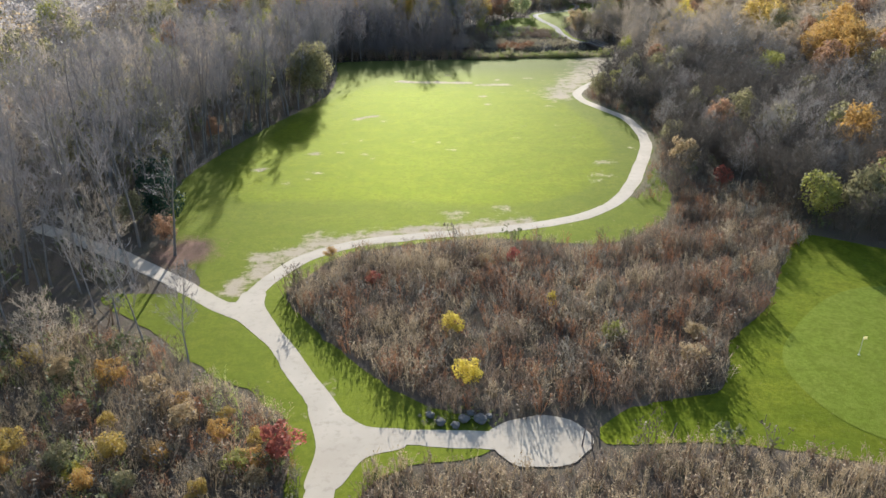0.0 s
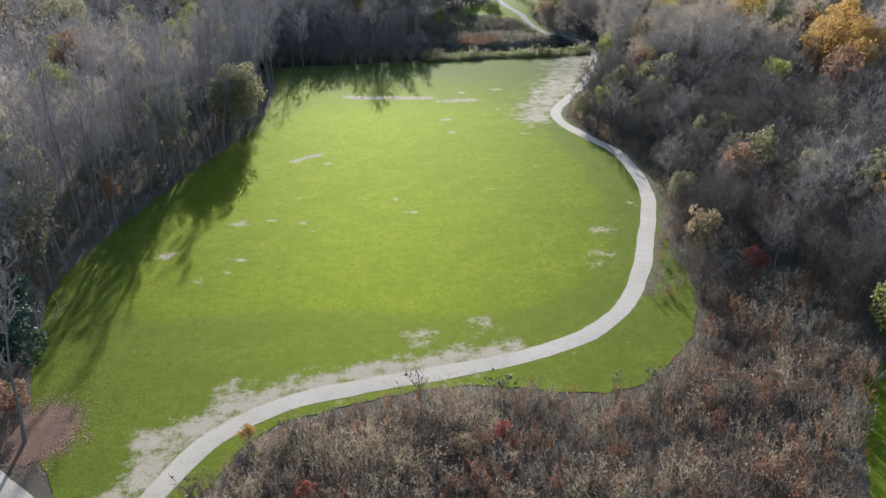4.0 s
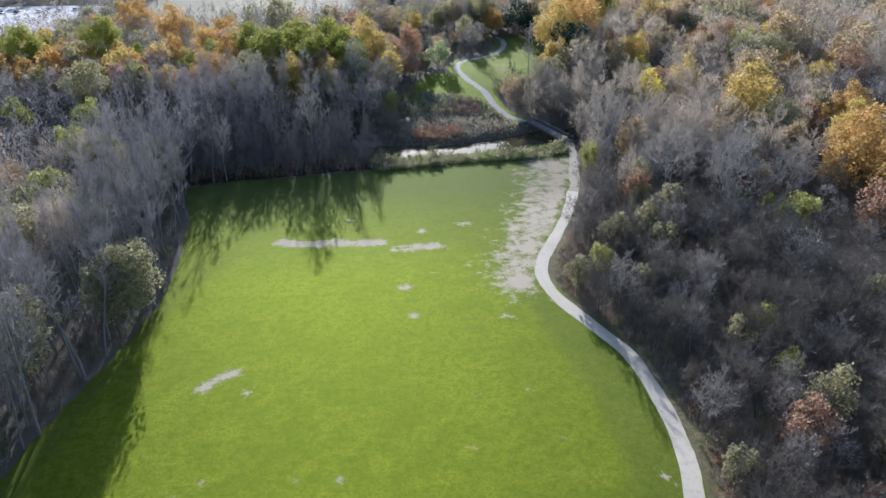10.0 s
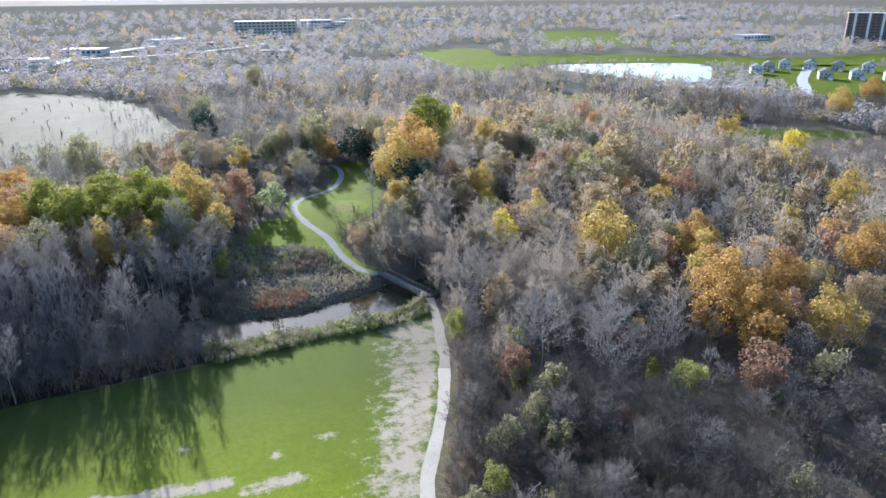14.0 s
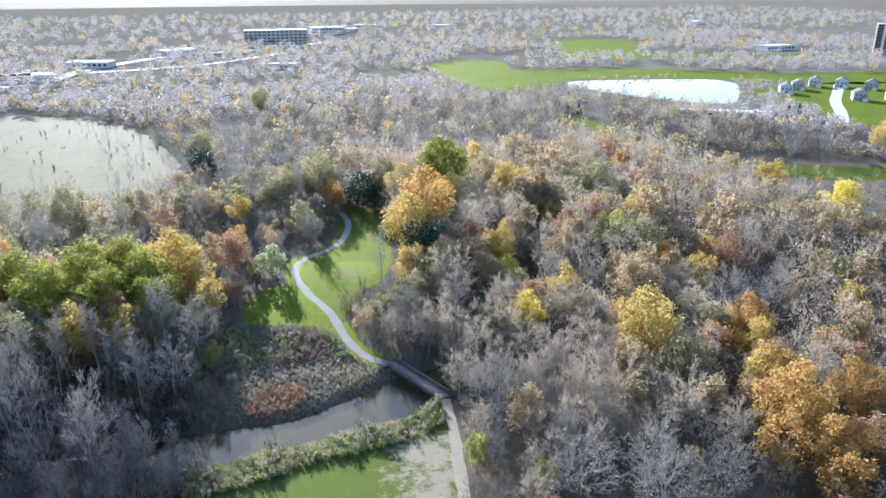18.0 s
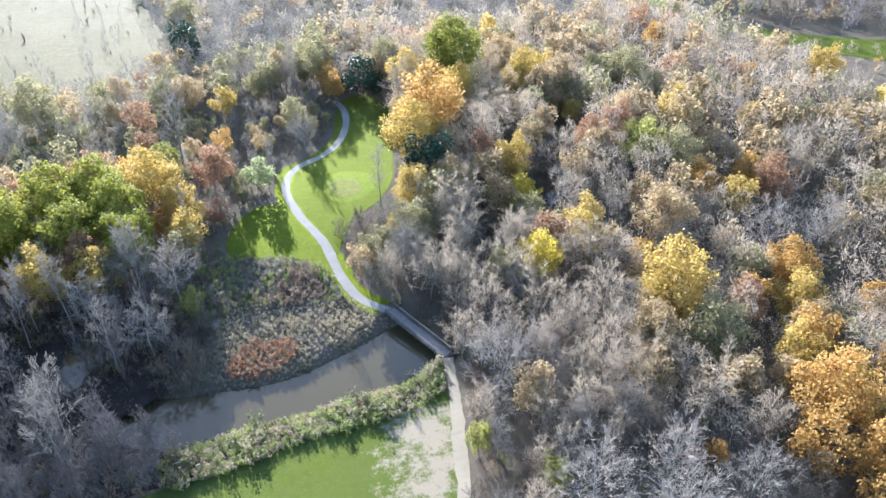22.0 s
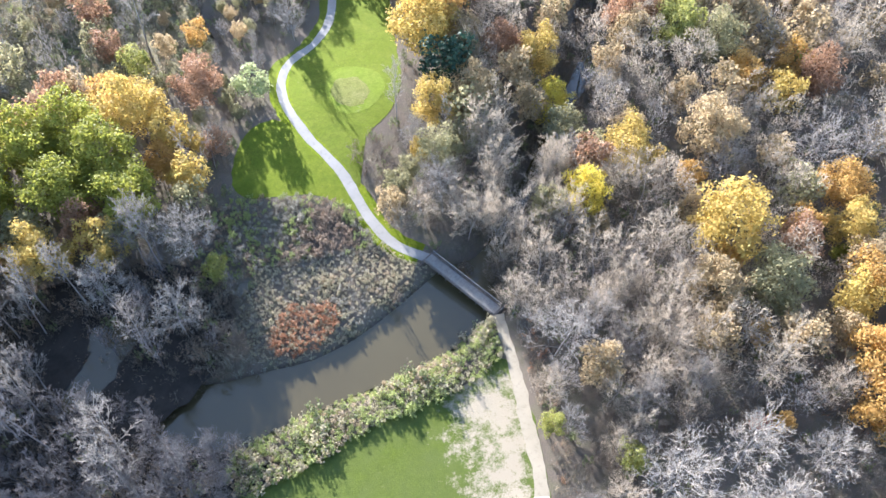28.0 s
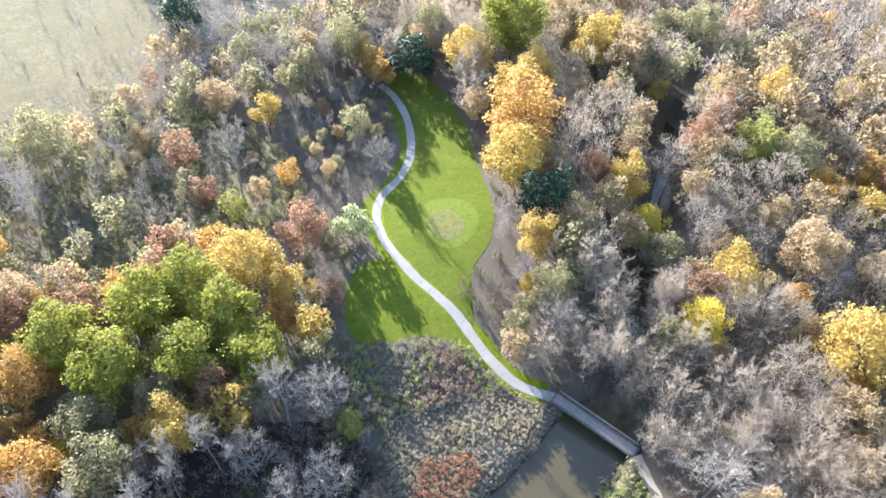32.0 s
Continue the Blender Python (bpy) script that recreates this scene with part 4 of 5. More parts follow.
GREEN_SIDE = [("russet", 23.9, 342.7, 1.34), ("tan", 20.1, 365.1, 0.69), ("orange", 28.3, 366.4, 0.75), ("willow", 35.4, 342.5, 1.12), ("bare_pale", 16, 368.8, 1.64), ("bare_white", -31.1, 383.8, 1.47), ("bare_white", 51.5, 361.7, 0.99), ("olive", -25.2, 400.7, 1.7), ("pine", 21.9, 449.9, 1.7), ("pine", 78, 396.6, 1.7), ("orange", 68.5, 396.4, 0.91), ("golden", 30.7, 392, 1.02), ("tan", 21, 403.9, 1.25), ("golden", 67.7, 411.8, 0.86), ("olive", 50.9, 376, 1), ("orange", 87.3, 350.5, 2.3), ("golden", 78.5, 338, 1.95), ("pine", 78.5, 325.2, 1.7), ("golden", 71.7, 316.5, 1.2), ("bare_broad", 82.6, 307.3, 1.14), ("bare_brown", 56, 309, 1.45), ("olive", 56, 300.3, 0.79), ("golden", 64.9, 308.6, 0.55), ("orange", 67.4, 403.2, 0.91), ("olive", 67.3, 630.3, 1.7), ("olive", 22.5, 488.8, 1.7), ("orange", -43.2, 368.8, 1.4), ("orange", -62.8, 376.4, 1.7)]
GREEN_SIDE_MORE = [("orange", -83.2, 400, 1.7)]
NORTH_TREES = [("golden", 92.3, 387.6, 1.7), ("green", 109, 391, 2.4), ("golden", 97.2, 368.4, 1.56), ("golden", 128.2, 375.1, 1.67), ("lime", 110.3, 374.5, 0.83), ("russet", 95.7, 329.2, 1.16), ("golden", 102.8, 323.5, 1.3), ("yellow", 99.6, 311.3, 1.25), ("olive", 97, 301.9, 1.21), ("golden", 136.1, 352.3, 0.75), ("olive", 163, 368.2, 1.7), ("olive", 165, 354.2, 1.16), ("lime", 140.1, 318.5, 1.52), ("olive", 145.7, 310, 1.5), ("lime", 167.3, 300.3, 0.73), ("golden", 182.6, 325.4, 1.06), ("olive", 177.7, 356.4, 0.98), ("bare_broad", 117.1, 324.1, 1.7), ("yellow", 232.3, 315.7, 1.7), ("orange", 200.1, 406.2, 1.09), ("orange", 203.3, 354, 1.05), ("olive", 156, 374, 1.41), ("golden", 344.3, 389, 1.7), ("orange", 400.7, 416.2, 1.65)]
EAST_TREES = [("bare_broad", 76.8, 295, 1.33), ("orange", 146.3, 298.8, 1.23), ("golden", 150.7, 289.3, 1.13), ("golden", 106.1, 287.7, 1.5), ("yellow", 90.2, 280.9, 1.2), ("tan", 124.8, 284.6, 1.7), ("golden", 111.1, 260.7, 1.85), ("tan", 137.2, 275.3, 0.99), ("orange", 106.8, 255.2, 0.92), ("bare_white", 69, 253.8, 1.53), ("bare_white", 123.2, 276.5, 1.37), ("bare_white", 63.8, 294.1, 1.16), ("bare_broad", 72.5, 285.3, 1.34), ("bare_white", 93.7, 292.9, 1.03), ("bare_broad", 101.9, 276.3, 1.49), ("bare_broad", 98.1, 264.4, 1.41), ("bare_broad", 84.9, 266, 1.27), ("bare_broad", 74.2, 270.1, 1.27), ("bare_broad", 93.6, 251.5, 1.33), ("orange", 128.9, 256.6, 0.94), ("golden", 137.2, 252.2, 1.23), ("olive", 112, 245.9, 1.47), ("tan", 119.2, 233.6, 0.92), ("bare_broad", 99.4, 233.1, 1.37), ("bare_white", 63.1, 239.2, 0.76), ("bare_white", 144.4, 270.9, 1.63), ("bare_white", 157.7, 267.9, 1.7), ("bare_broad", 171.5, 295.7, 1.64)]
EAST_TREES_MORE = [("bare_broad", 142.6, 244.2, 1.03), ("green", 133.8, 249.2, 0.43), ("bare_broad", 72.3, 240.8, 0.89), ("bare_broad", 84.8, 242.7, 1.12), ("golden", 177, 259.9, 1.11), ("orange", 152.6, 245.9, 0.99), ("orange", 143.1, 260.9, 1.34), ("orange", 160.5, 298.4, 1.09), ("golden", 209.9, 269.1, 1.6), ("orange", 220.9, 289.8, 0.99), ("orange", 177.7, 246.5, 1.05), ("orange", 105, 240.1, 0.63), ("orange", 130.7, 240.8, 1.1), ("golden", 124.6, 238.2, 1.08), ("orange", 116.7, 278.7, 0.84)]
SOUTH_TREES = [("orange", 111.6, 218, 1.15), ("yellow", 129.8, 229.1, 0.76), ("orange", 96.4, 224.6, 0.51), ("bare_broad", 107.4, 225.5, 1.05), ("orange", 119.4, 212.8, 1.39), ("golden", 127.3, 223.8, 0.94), ("orange", 115, 206.8, 1.02), ("bare_white", 71.7, 222.6, 1.62), ("bare_white", 85.5, 221.7, 1.56), ("bare_white", 98, 216.6, 1.25), ("orange", 171.4, 230.1, 1.6), ("golden", 153.3, 228.6, 0.85), ("orange", 139.5, 225.8, 1.4), ("orange", 119.7, 225, 1.69), ("golden", 132.1, 204.9, 1.42), ("bare_white", 82.1, 212, 1.68), ("green", 88.6, 207.5, 0.5), ("olive", 68.6, 191.5, 0.45), ("tan", 151.4, 212.5, 1.27), ("bare_white", 107.5, 175.1, 0.71), ("lime", -60, 226, 1.07), ("lime", 61.2, 154.6, 0.5), ("lime", 46, 189.5, 0.61), ("bare_white", 97.5, 190.1, 0.7)]
SOUTH_TREES_MORE = [("bare_white", 72.6, 161.3, 0.64), ("bare_brown", 47.3, 143.2, 0.81), ("bare_white", -50.3, 194.8, 0.84), ("red", 58.8, 132.4, 0.81), ("red", 47.6, 116.3, 0.7), ("lime", 64.3, 166.5, 0.51), ("red", 73.1, 150.9, 0.6), ("red", 74.5, 130.8, 0.55), ("bare_white", 64.7, 129.1, 1.37), ("bare_white", 86, 153.3, 1.33), ("russet", -48.1, 146.1, 0.42), ("orange", 75.2, 128.3, 0.96), ("lime", 55.3, 98.2, 0.72), ("tan", 42.5, 122, 0.6), ("olive", 61.4, 98.2, 0.72)]
BRIDGE_SIDE = [("bare_broad", 66, 285.5, 1.15), ("bare_broad", 71.5, 283.5, 1.2), ("bare_brown", 67, 275.5, 1.0), ("bare_broad", 74, 291, 1.1), ("bare_brown", 62.5, 279.5, .6), ("bare_broad", 58.5, 291.5, .8), ("tan", 55, 298, .55), ("bare_brown", 60, 288.5, .8), ("bare_broad", 66.5, 290, .9), ("bare_brown", 54, 303.5, .85), ("olive", 60.5, 304, .7), ("bare_white", 62, 299, .9), ("bare_broad", 69, 277, .85), ("bare_brown", 68, 269, .8), ("bare_broad", 69, 262, .9), ("bare_brown", 65.5, 256, .7), ("bare_white", 66, 247.5, .8), ("bare_brown", 61.5, 231, .7), ("bare_broad", 64, 225, .8)]
EVERGREENS = [("pine", -42.5, 101.5, .76), ("pine", -46, 107, .72), ("pine", 76, 412, 1.1), ("golden", 20, 328, .6), ("orange", -47, 347, 1.4), ("russet", -39, 345, 1.3)]
FAR_CONIFERS = [("conifer", 250, 573, 0.75), ("conifer", 258, 571, 0.75), ("conifer", 265, 567, 0.75), ("conifer", 271, 561, 0.75), ("conifer", 386, 493, 0.9), ("conifer", 397, 495, 0.9), ("conifer", 399, 488, 0.9)]
SINGLES = [(k, x, y, c, 0.9 if c > 1.2 else 1.15 if c < 0.6 else 1.0) for k, x, y, c in OAK_STAND + OAK_STAND_MORE + GREEN_SIDE + GREEN_SIDE_MORE + NORTH_TREES + EAST_TREES + EAST_TREES_MORE + SOUTH_TREES + SOUTH_TREES_MORE + BRIDGE_SIDE + EVERGREENS + FAR_CONIFERS] + [("lime", 59.8, 240, 0.5, 1.5)]
SOUTH_SIDE = [
    ("bare_slim", -26, 61, .72, 1.0), ("bare_slim", -32, 65, .8, 1.0), ("bare_pale", -36, 68, .85, 1.0), ("bare_pale", -41, 73, .8, 1.0), ("bare_slim", -45, 78, .85, 1.0), ("bare_pale", -49, 69, .8, 1.0), ("bare_broad", -40, 60, .7, 1.0),
    ("russet", -39.5, 92.3, .4, .95), ("olive", -46, 97, .5, 1.0), ("bare_broad", -45, 88, .7, 1.1), ("bare_pale", -47, 84, .8, 1.0), ("russet", -33, 52, .3, .7), ("golden", -37, 48, .32, .7), ("tan", -26, 54, .3, .6), ("orange", -24, 47, .25, .6),
]
SHRUBS = [
    ("red", -13.4, 47, .85, .9), ("lime", -17, 45.8, .32, .6), ("yellow", 1, 67.5, .32, .72), ("yellow", 2.2, 58, .34, .7), ("lime", 18, 66, .3, .7), ("yellow", 12.5, 73, .16, 1.3), ("tan", 5.5, 84, .3, .65), ("orange", -15.5, 87.5, .2, .8), ("red", 9, 86, .4, 1.1), ("red", -9, 80, .4, .9),
    ("golden", -20, 53, .2, .5), ("yellow", -30, 45, .25, .5), ("tan", 25, 61, .35, .65), ("tan", 27, 66, .3, .65),
]
for row in SINGLES + SOUTH_SIDE:
    plant(*row)
for row in SHRUBS:
    plant(*row, label="low %s shrub growing in the brown brush" % ("reddish" if row[0] == "red" else row[0]), category="shrub")
# ---------------------------------------------------------------- woods: every tree near the course on its own, the rest joined
KEEP_OUT = [FAIRWAY, EAST_GREEN, WEST_TEE, NORTH_GREEN, MID_BRUSH, LOW_BRUSH, SW_BRUSH, STREAM, MARSH, NORTH_BRUSH, BANK, MEADOW, MID_FAIRWAY, LOT]
ALL_PATHS = np.concatenate([MAIN_PATH[::2], NORTH_PATH[::2], WEST_PATH[::2], EAST_PATH[::2]])


def jitter(x0, x1, y0, y1, step, amount=0.42):
    x, y = np.meshgrid(np.arange(x0, x1, step), np.arange(y0, y1, step))
    x, y = x.ravel(), y.ravel()
    return x + rng.uniform(-amount, amount, x.shape) * step, y + rng.uniform(-amount, amount, y.shape) * step


sx, sy = jitter(-58, -14, 34, 62, 4.2)
ok = inside(SW_BRUSH, sx, sy) & (rng.uniform(size=len(sx)) < 0.85)
for i, (x, y) in enumerate(zip(sx[ok], sy[ok])):
    hue = ("orange", "golden", "russet", "orange", "olive", "golden", "tan")[i % 7]
    plant(hue, float(x), float(y), rng.uniform(.2, .38), rng.uniform(.6, .9), label="low %s autumn shrub in the brush" % hue, category="shrub")


def free(x, y, outlines, gap):
    ok = away(ALL_PATHS, x, y) > gap
    for o in outlines:
        ok &= ~inside(o, x, y)
    return ok


wx, wy = jitter(-112, 236, 34, 446, 5.3)
out = ~inside(SWAMP, wx, wy)
wx, wy = wx[out], wy[out]
dx, dy = jitter(-62, 18, 249, 306, 4.3)          # the close stand of tall trees by the stream
ex, ey = jitter(-62, -24, 98, 248, 4.4)          # the western edge of the fairway
edge = (away(FAIRWAY, ex, ey) < 8) & (rng.uniform(size=len(ex)) < 0.6)
ax, ay = jitter(38, 112, 94, 300, 4.0)           # the close brushy woods east of the path
close = away(ALL_PATHS, ax, ay) < 45
wx, wy = np.concatenate([wx, dx, ex[edge], ax[close]]), np.concatenate([wy, dy, ey[edge], ay[close]])
creek = STREAM[STREAM[:, 0] > 66]
clear = np.concatenate([o[::2] for o in (WEST_TEE, NORTH_GREEN, MARSH, NORTH_BRUSH, BANK)] + [STREAM[(STREAM[:, 0] > 10) & (STREAM[:, 0] < 62)]])
keep = free(wx, wy, KEEP_OUT, 3.0) & (away(clear, wx, wy) > 1.9) & (away(creek, wx, wy) > 2.4) & ~((wx > 18) & (wx < 61) & (wy > 248) & (wy < 284)) & ~((wx > 62) & (wy > 232) & (rng.uniform(size=len(wx)) < 0.32)) & ~(inside(THICKET, wx, wy) & (rng.uniform(size=len(wx)) < 0.45)) & ~((wx > -14) & (wx < 90) & (wy < 62)) & ~((wx > -24) & (wx < 38) & (wy < 126)) & ~((wx > 37) & (wx < 62) & (wy < 93))
for _, sx, sy, ss, _ in SINGLES + SOUTH_SIDE[:10]:
    keep &= (wx - sx) ** 2 + (wy - sy) ** 2 > (4.6 * ss) ** 2
wx, wy = wx[keep], wy[keep]
near_line = np.concatenate([MAIN_PATH[::3], NORTH_PATH[::3]])
stand = np.concatenate([near_line, FAIRWAY[::4], STREAM[STREAM[:, 0] < 60][::2]])
order = np.argsort(away(stand, wx, wy))


def pick_kind(x, y, u):
    """What grows where: bare tall woods to the west, low brushy woods to the east, coloured woods to the north-east."""
    patch = noise.noise((x * 0.03, y * 0.03, 0.5))
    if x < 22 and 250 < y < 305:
        # Pale kinds for the sunlit rows, darkened copies for the shaded rows
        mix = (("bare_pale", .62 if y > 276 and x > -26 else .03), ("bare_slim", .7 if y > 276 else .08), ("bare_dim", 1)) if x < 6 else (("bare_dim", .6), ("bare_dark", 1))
    elif x < -2 and y < 262:
        mix = (("bare_slim", .66), ("bare_broad", .88), ("bare_pale", .92), ("olive", .96), ("russet", .98), ("lime", 1))
    elif x < 12 and y < 352:
        mix = (("green", .08), ("golden", .2), ("russet", .42), ("orange", .58), ("olive", .72), ("bare_pale", .88), ("bare_slim", 1))
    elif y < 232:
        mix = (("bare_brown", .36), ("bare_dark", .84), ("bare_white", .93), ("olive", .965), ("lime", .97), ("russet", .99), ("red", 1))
    elif x < 92 and y < 300:
        mix = (("bare_broad", .62), ("bare_white", .80), ("bare_brown", .90), ("tan", .94), ("olive", 1))
    elif x < 75:
        mix = (("bare_pale", .48), ("bare_white", .66), ("olive", .88), ("tan", .97), ("russet", 1))
    elif patch > 0.05:
        mix = (("golden", .02), ("tan", .34), ("olive", .42), ("bare_white", .48), ("bare_broad", 1))
    else:
        mix = (("bare_broad", .66), ("bare_white", .72), ("tan", .90), ("olive", .96), ("russet", 1))
    return next(k for k, top in mix if u <= top)


COUNT, REST = {}, []
for i in order:
    x, y = float(wx[i]), float(wy[i])
    kind = pick_kind(x, y, rng.uniform())
    if x < -20 and y < 249 and away(FAIRWAY[::2], np.array([x]), np.array([y]))[0] < 15:
        kind = "bare_thin" if rng.uniform() < 0.93 else "olive"
    d = min(float(away(near_line, np.array([x]), np.array([y]))[0]), 80)
    s = rng.uniform(0.72, 1.12)
    if x > 20 and y < 300:
        s *= (0.72 + 0.0035 * d) * (1.22 if y > 232 and x > 66 else 1)
    elif x < -20 and y < 250:
        s *= 1.32 if kind == "bare_thin" else 1.18
    elif 8 < x < 62 and 330 < y < 402:
        s *= 0.5
    elif x > 62 and y > 300:
        s *= 1.3
    elif x < 22 and 244 < y < 305:
        s = max(s, 0.92) * (0.5 if x >= 6 else 0.82 if kind == "bare_dim" else 1.18)
    name = WORDS[kind][0]
    if COUNT.get(name, 0) < (300 if name in ("bare_tree", "bare_poplar") else 180 if name == "bare_bush" else 55) and y < 420:
        COUNT[name] = COUNT.get(name, 0) + 1
        plant(kind, x, y, s, rng.uniform(0.9, 1.12))
    else:
        REST.append((kind, x, y, s))


def joined(name, rows, patterns, mat, label, category="woods"):
    """Many copies of small patterns in one mesh, for woods and brush that nobody could count."""
    vs, fs, base = [], [], 0
    for k, (pv, pf) in enumerate(patterns):
        sel = [r for j, r in enumerate(rows) if j % len(patterns) == k]
        if not sel:
            continue
        a = np.array(sel, float)
        g = rng.uniform(0, 6.28, len(a))
        c, s = np.cos(g)[:, None], np.sin(g)[:, None]
        px, py, pz = pv[:, 0][None], pv[:, 1][None], pv[:, 2][None]
        sc, st = a[:, 3:4], a[:, 4:5]
        v = np.stack([a[:, 0:1] + sc * (c * px - s * py), a[:, 1:2] + sc * (s * px + c * py), a[:, 2:3] + st * pz], 2).reshape(-1, 3)
        f = (np.arange(len(a))[:, None, None] * len(pv) + pf[None]).reshape(-1, pf.shape[1]) + base
        vs.append(v)
        fs.append(f)
        base += len(v)
    if not vs:
        return None
    return tagged(new(name, mesh_of(name, np.concatenate(vs), fs, mat)), label, category, kind="stuff")


def low_bare(seed, height, spread, limbs, upright, wide, mist):
    big, thin, _ = skeleton(seed, height, spread, 0.25, limbs, 4, 2, upright, 0, wide)
    w, g = slivers([(*b[:6], b[6] * 1.6) for b in big] + thin + fuzz(seed, height, height * spread, 0.25, mist, 14, 0.9, wide * 1.5))
    return w, g


def low_leafy(seed, height, radius, low, count, size):
    q, d = crown_points(seed, height, radius, low, count, 12)
    return leaves(q, d, size)


LOW = {"slim": [slivers([(*b[:6], b[6] * 1.8) for b in big] + thin) for big, thin, _ in (skeleton(510 + i, 16, 0.23, 0.32, 15, 4, 3, 0.66, 1, 0.075) for i in range(3))], "bare": [low_bare(500 + i, 14, 0.33, 7, 0.85, 0.06, 760) for i in range(3)], "bare_far": [low_bare(505 + i, 14, 0.36, 4, 0.85, 0.12, 230) for i in range(3)], "leafy": [low_leafy(520 + i, 13, 4.4, 0.2, 640, 0.62) for i in range(3)]}
MATS = {"bare_slim": TWIG, "bare_thin": TWIG_MID, "bare_pale": TWIG_PALE, "bare_dim": TWIG_SHADED, "bare_broad": TWIG_SOFT, "bare_dark": TWIG_DARK, "bare_white": TWIG_PALE, "bare_brown": TWIG_BROWN, **LEAF}
for kind in sorted({r[0] for r in REST}):
    rows = [(x, y, float(rise(y)) - 0.1, s, s * rng.uniform(0.85, 1.15)) for k, x, y, s in REST if k == kind]
    bare = kind.startswith("bare")
    if bare:
        rows = [(x, y, z, s * (0.6 if kind == "bare_brown" else 0.9), t * (0.6 if kind == "bare_brown" else 0.95)) for x, y, z, s, t in rows]
    if not bare:
        joined("autumn_woodland", rows, LOW["leafy"], MATS[kind], "woodland trees in %s leaf" % WORDS[kind][0].split("_")[0])
        continue
    near = [r for r in rows if -75 < r[0] < 150 and r[1] < 390]
    joined("bare_woodland", near, LOW["slim" if kind in ("bare_slim", "bare_thin", "bare_pale", "bare_dim") else "bare"], MATS[kind], "dense leafless woodland")
    joined("bare_woodland", [r for r in rows if r not in near], LOW["bare_far"], MATS[kind], "leafless woodland farther off")

# low dense growth added to darken the foot of the close stand and its shadow
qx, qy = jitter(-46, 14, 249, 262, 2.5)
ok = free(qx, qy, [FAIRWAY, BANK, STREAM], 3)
joined("thicket", [(a, b, 0.0, c, c * 1.1) for a, b, c in zip(qx[ok], qy[ok], rng.uniform(0.35, 0.6, ok.sum()))], LOW["bare"], TWIG_SHADED, "dense thicket added to darken the foot of tall bare trees", "thicket")

# far woods to the horizon, looser and lower with the distance
FAR_OUT = [MEADOW, MID_FAIRWAY, FAR_FAIRWAY, FAR_FAIRWAY_TWO, POND, ESTATE, LOT]
far_rows = []
for x0, x1, y0, y1, step in ((-330, -112, 90, 452, 8.0), (240, 420, 150, 452, 8.0), (-320, 520, 446, 760, 8.2), (-420, 1000, 760, 1250, 16), (520, 1000, 350, 760, 14), (-900, 1900, 1250, 2300, 36)):
    fx, fy = jitter(x0, x1, y0, y1, step)
    ok = np.ones(len(fx), bool)
    for o in FAR_OUT:
        ok &= ~inside(o, fx, fy)
    g = np.array([noise.noise((a * 0.012, b * 0.012, 4.0)) for a, b in zip(fx, fy)])
    ok &= g > (-0.55 if y0 < 760 else -0.2)
    fx, fy = fx[ok], fy[ok]
    low = np.ones(len(fx))                       # trees shrunk so the camera sees the pond and the fairways
    for o in (POND, MID_FAIRWAY, ESTATE, FAR_FAIRWAY):
        for k in (18, 40, 62):
            low[inside(o[::2], fx + 0.42 * k, fy + 0.9 * k)] = 0.42
    far_rows += [(a, b, c, step) for a, b, c in zip(fx, fy, low)]
TINY_BARE = [low_leafy(540 + i, 12, 4.8, 0.12, 84, 1.1) for i in range(3)]
TINY_LEAFY = [low_leafy(550 + i, 11, 4.6, 0.1, 84, 1.3) for i in range(3)]
share = {"grey": [], "tan": [], "olive": [], "orange": [], "golden": [], "mid": [], "mid_brown": [], "mid_soft": []}
for x, y, low, step in far_rows:
    u, s = rng.uniform(), rng.uniform(0.75, 1.15) * (1 + 0.02 * (step - 9))
    s *= low
    key = "grey" if u < .80 else "tan" if u < .90 else "olive" if u < .985 else "orange" if u < .993 else "golden"
    if key == "grey" and y < 620 and -130 < x < 330:
        key, s = ("mid", "mid_brown", "mid_soft")[int(u * 1000) % 3], s * 1.12
    share[key].append((x, y, 4.9, s, s * rng.uniform(.8, 1.1)))
bx = spline([(264, 505), (276, 458), (300, 428), (340, 408), (390, 398), (450, 405)], 3.0)
for dx_, dy_ in ((0, 0), (4, 4), (8, 9), (12, 14)):
    share["belt"] = share.get("belt", []) + [(a + dx_ + rng.normal(0, 1.2), b + dy_ + rng.normal(0, 1.2), 4.9, rng.uniform(.6, .9), rng.uniform(.65, .95)) for a, b in bx]
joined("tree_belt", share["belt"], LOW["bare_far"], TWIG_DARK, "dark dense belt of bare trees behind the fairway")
for key, mat in (("mid", TWIG), ("mid_brown", TWIG_BROWN), ("mid_soft", TWIG_SOFT)):
    joined("distant_woodland", share[key], LOW["bare_far"], mat, "leafless grey and brown woods beyond the course")
joined("distant_woodland", share["grey"], TINY_BARE, TWIG_FAR, "distant leafless grey woods, paled for haze")
for key in ("tan", "olive", "orange", "golden"):
    joined("distant_woodland", share[key], TINY_LEAFY, LEAF[key], "distant woods in fading %s leaf" % key)


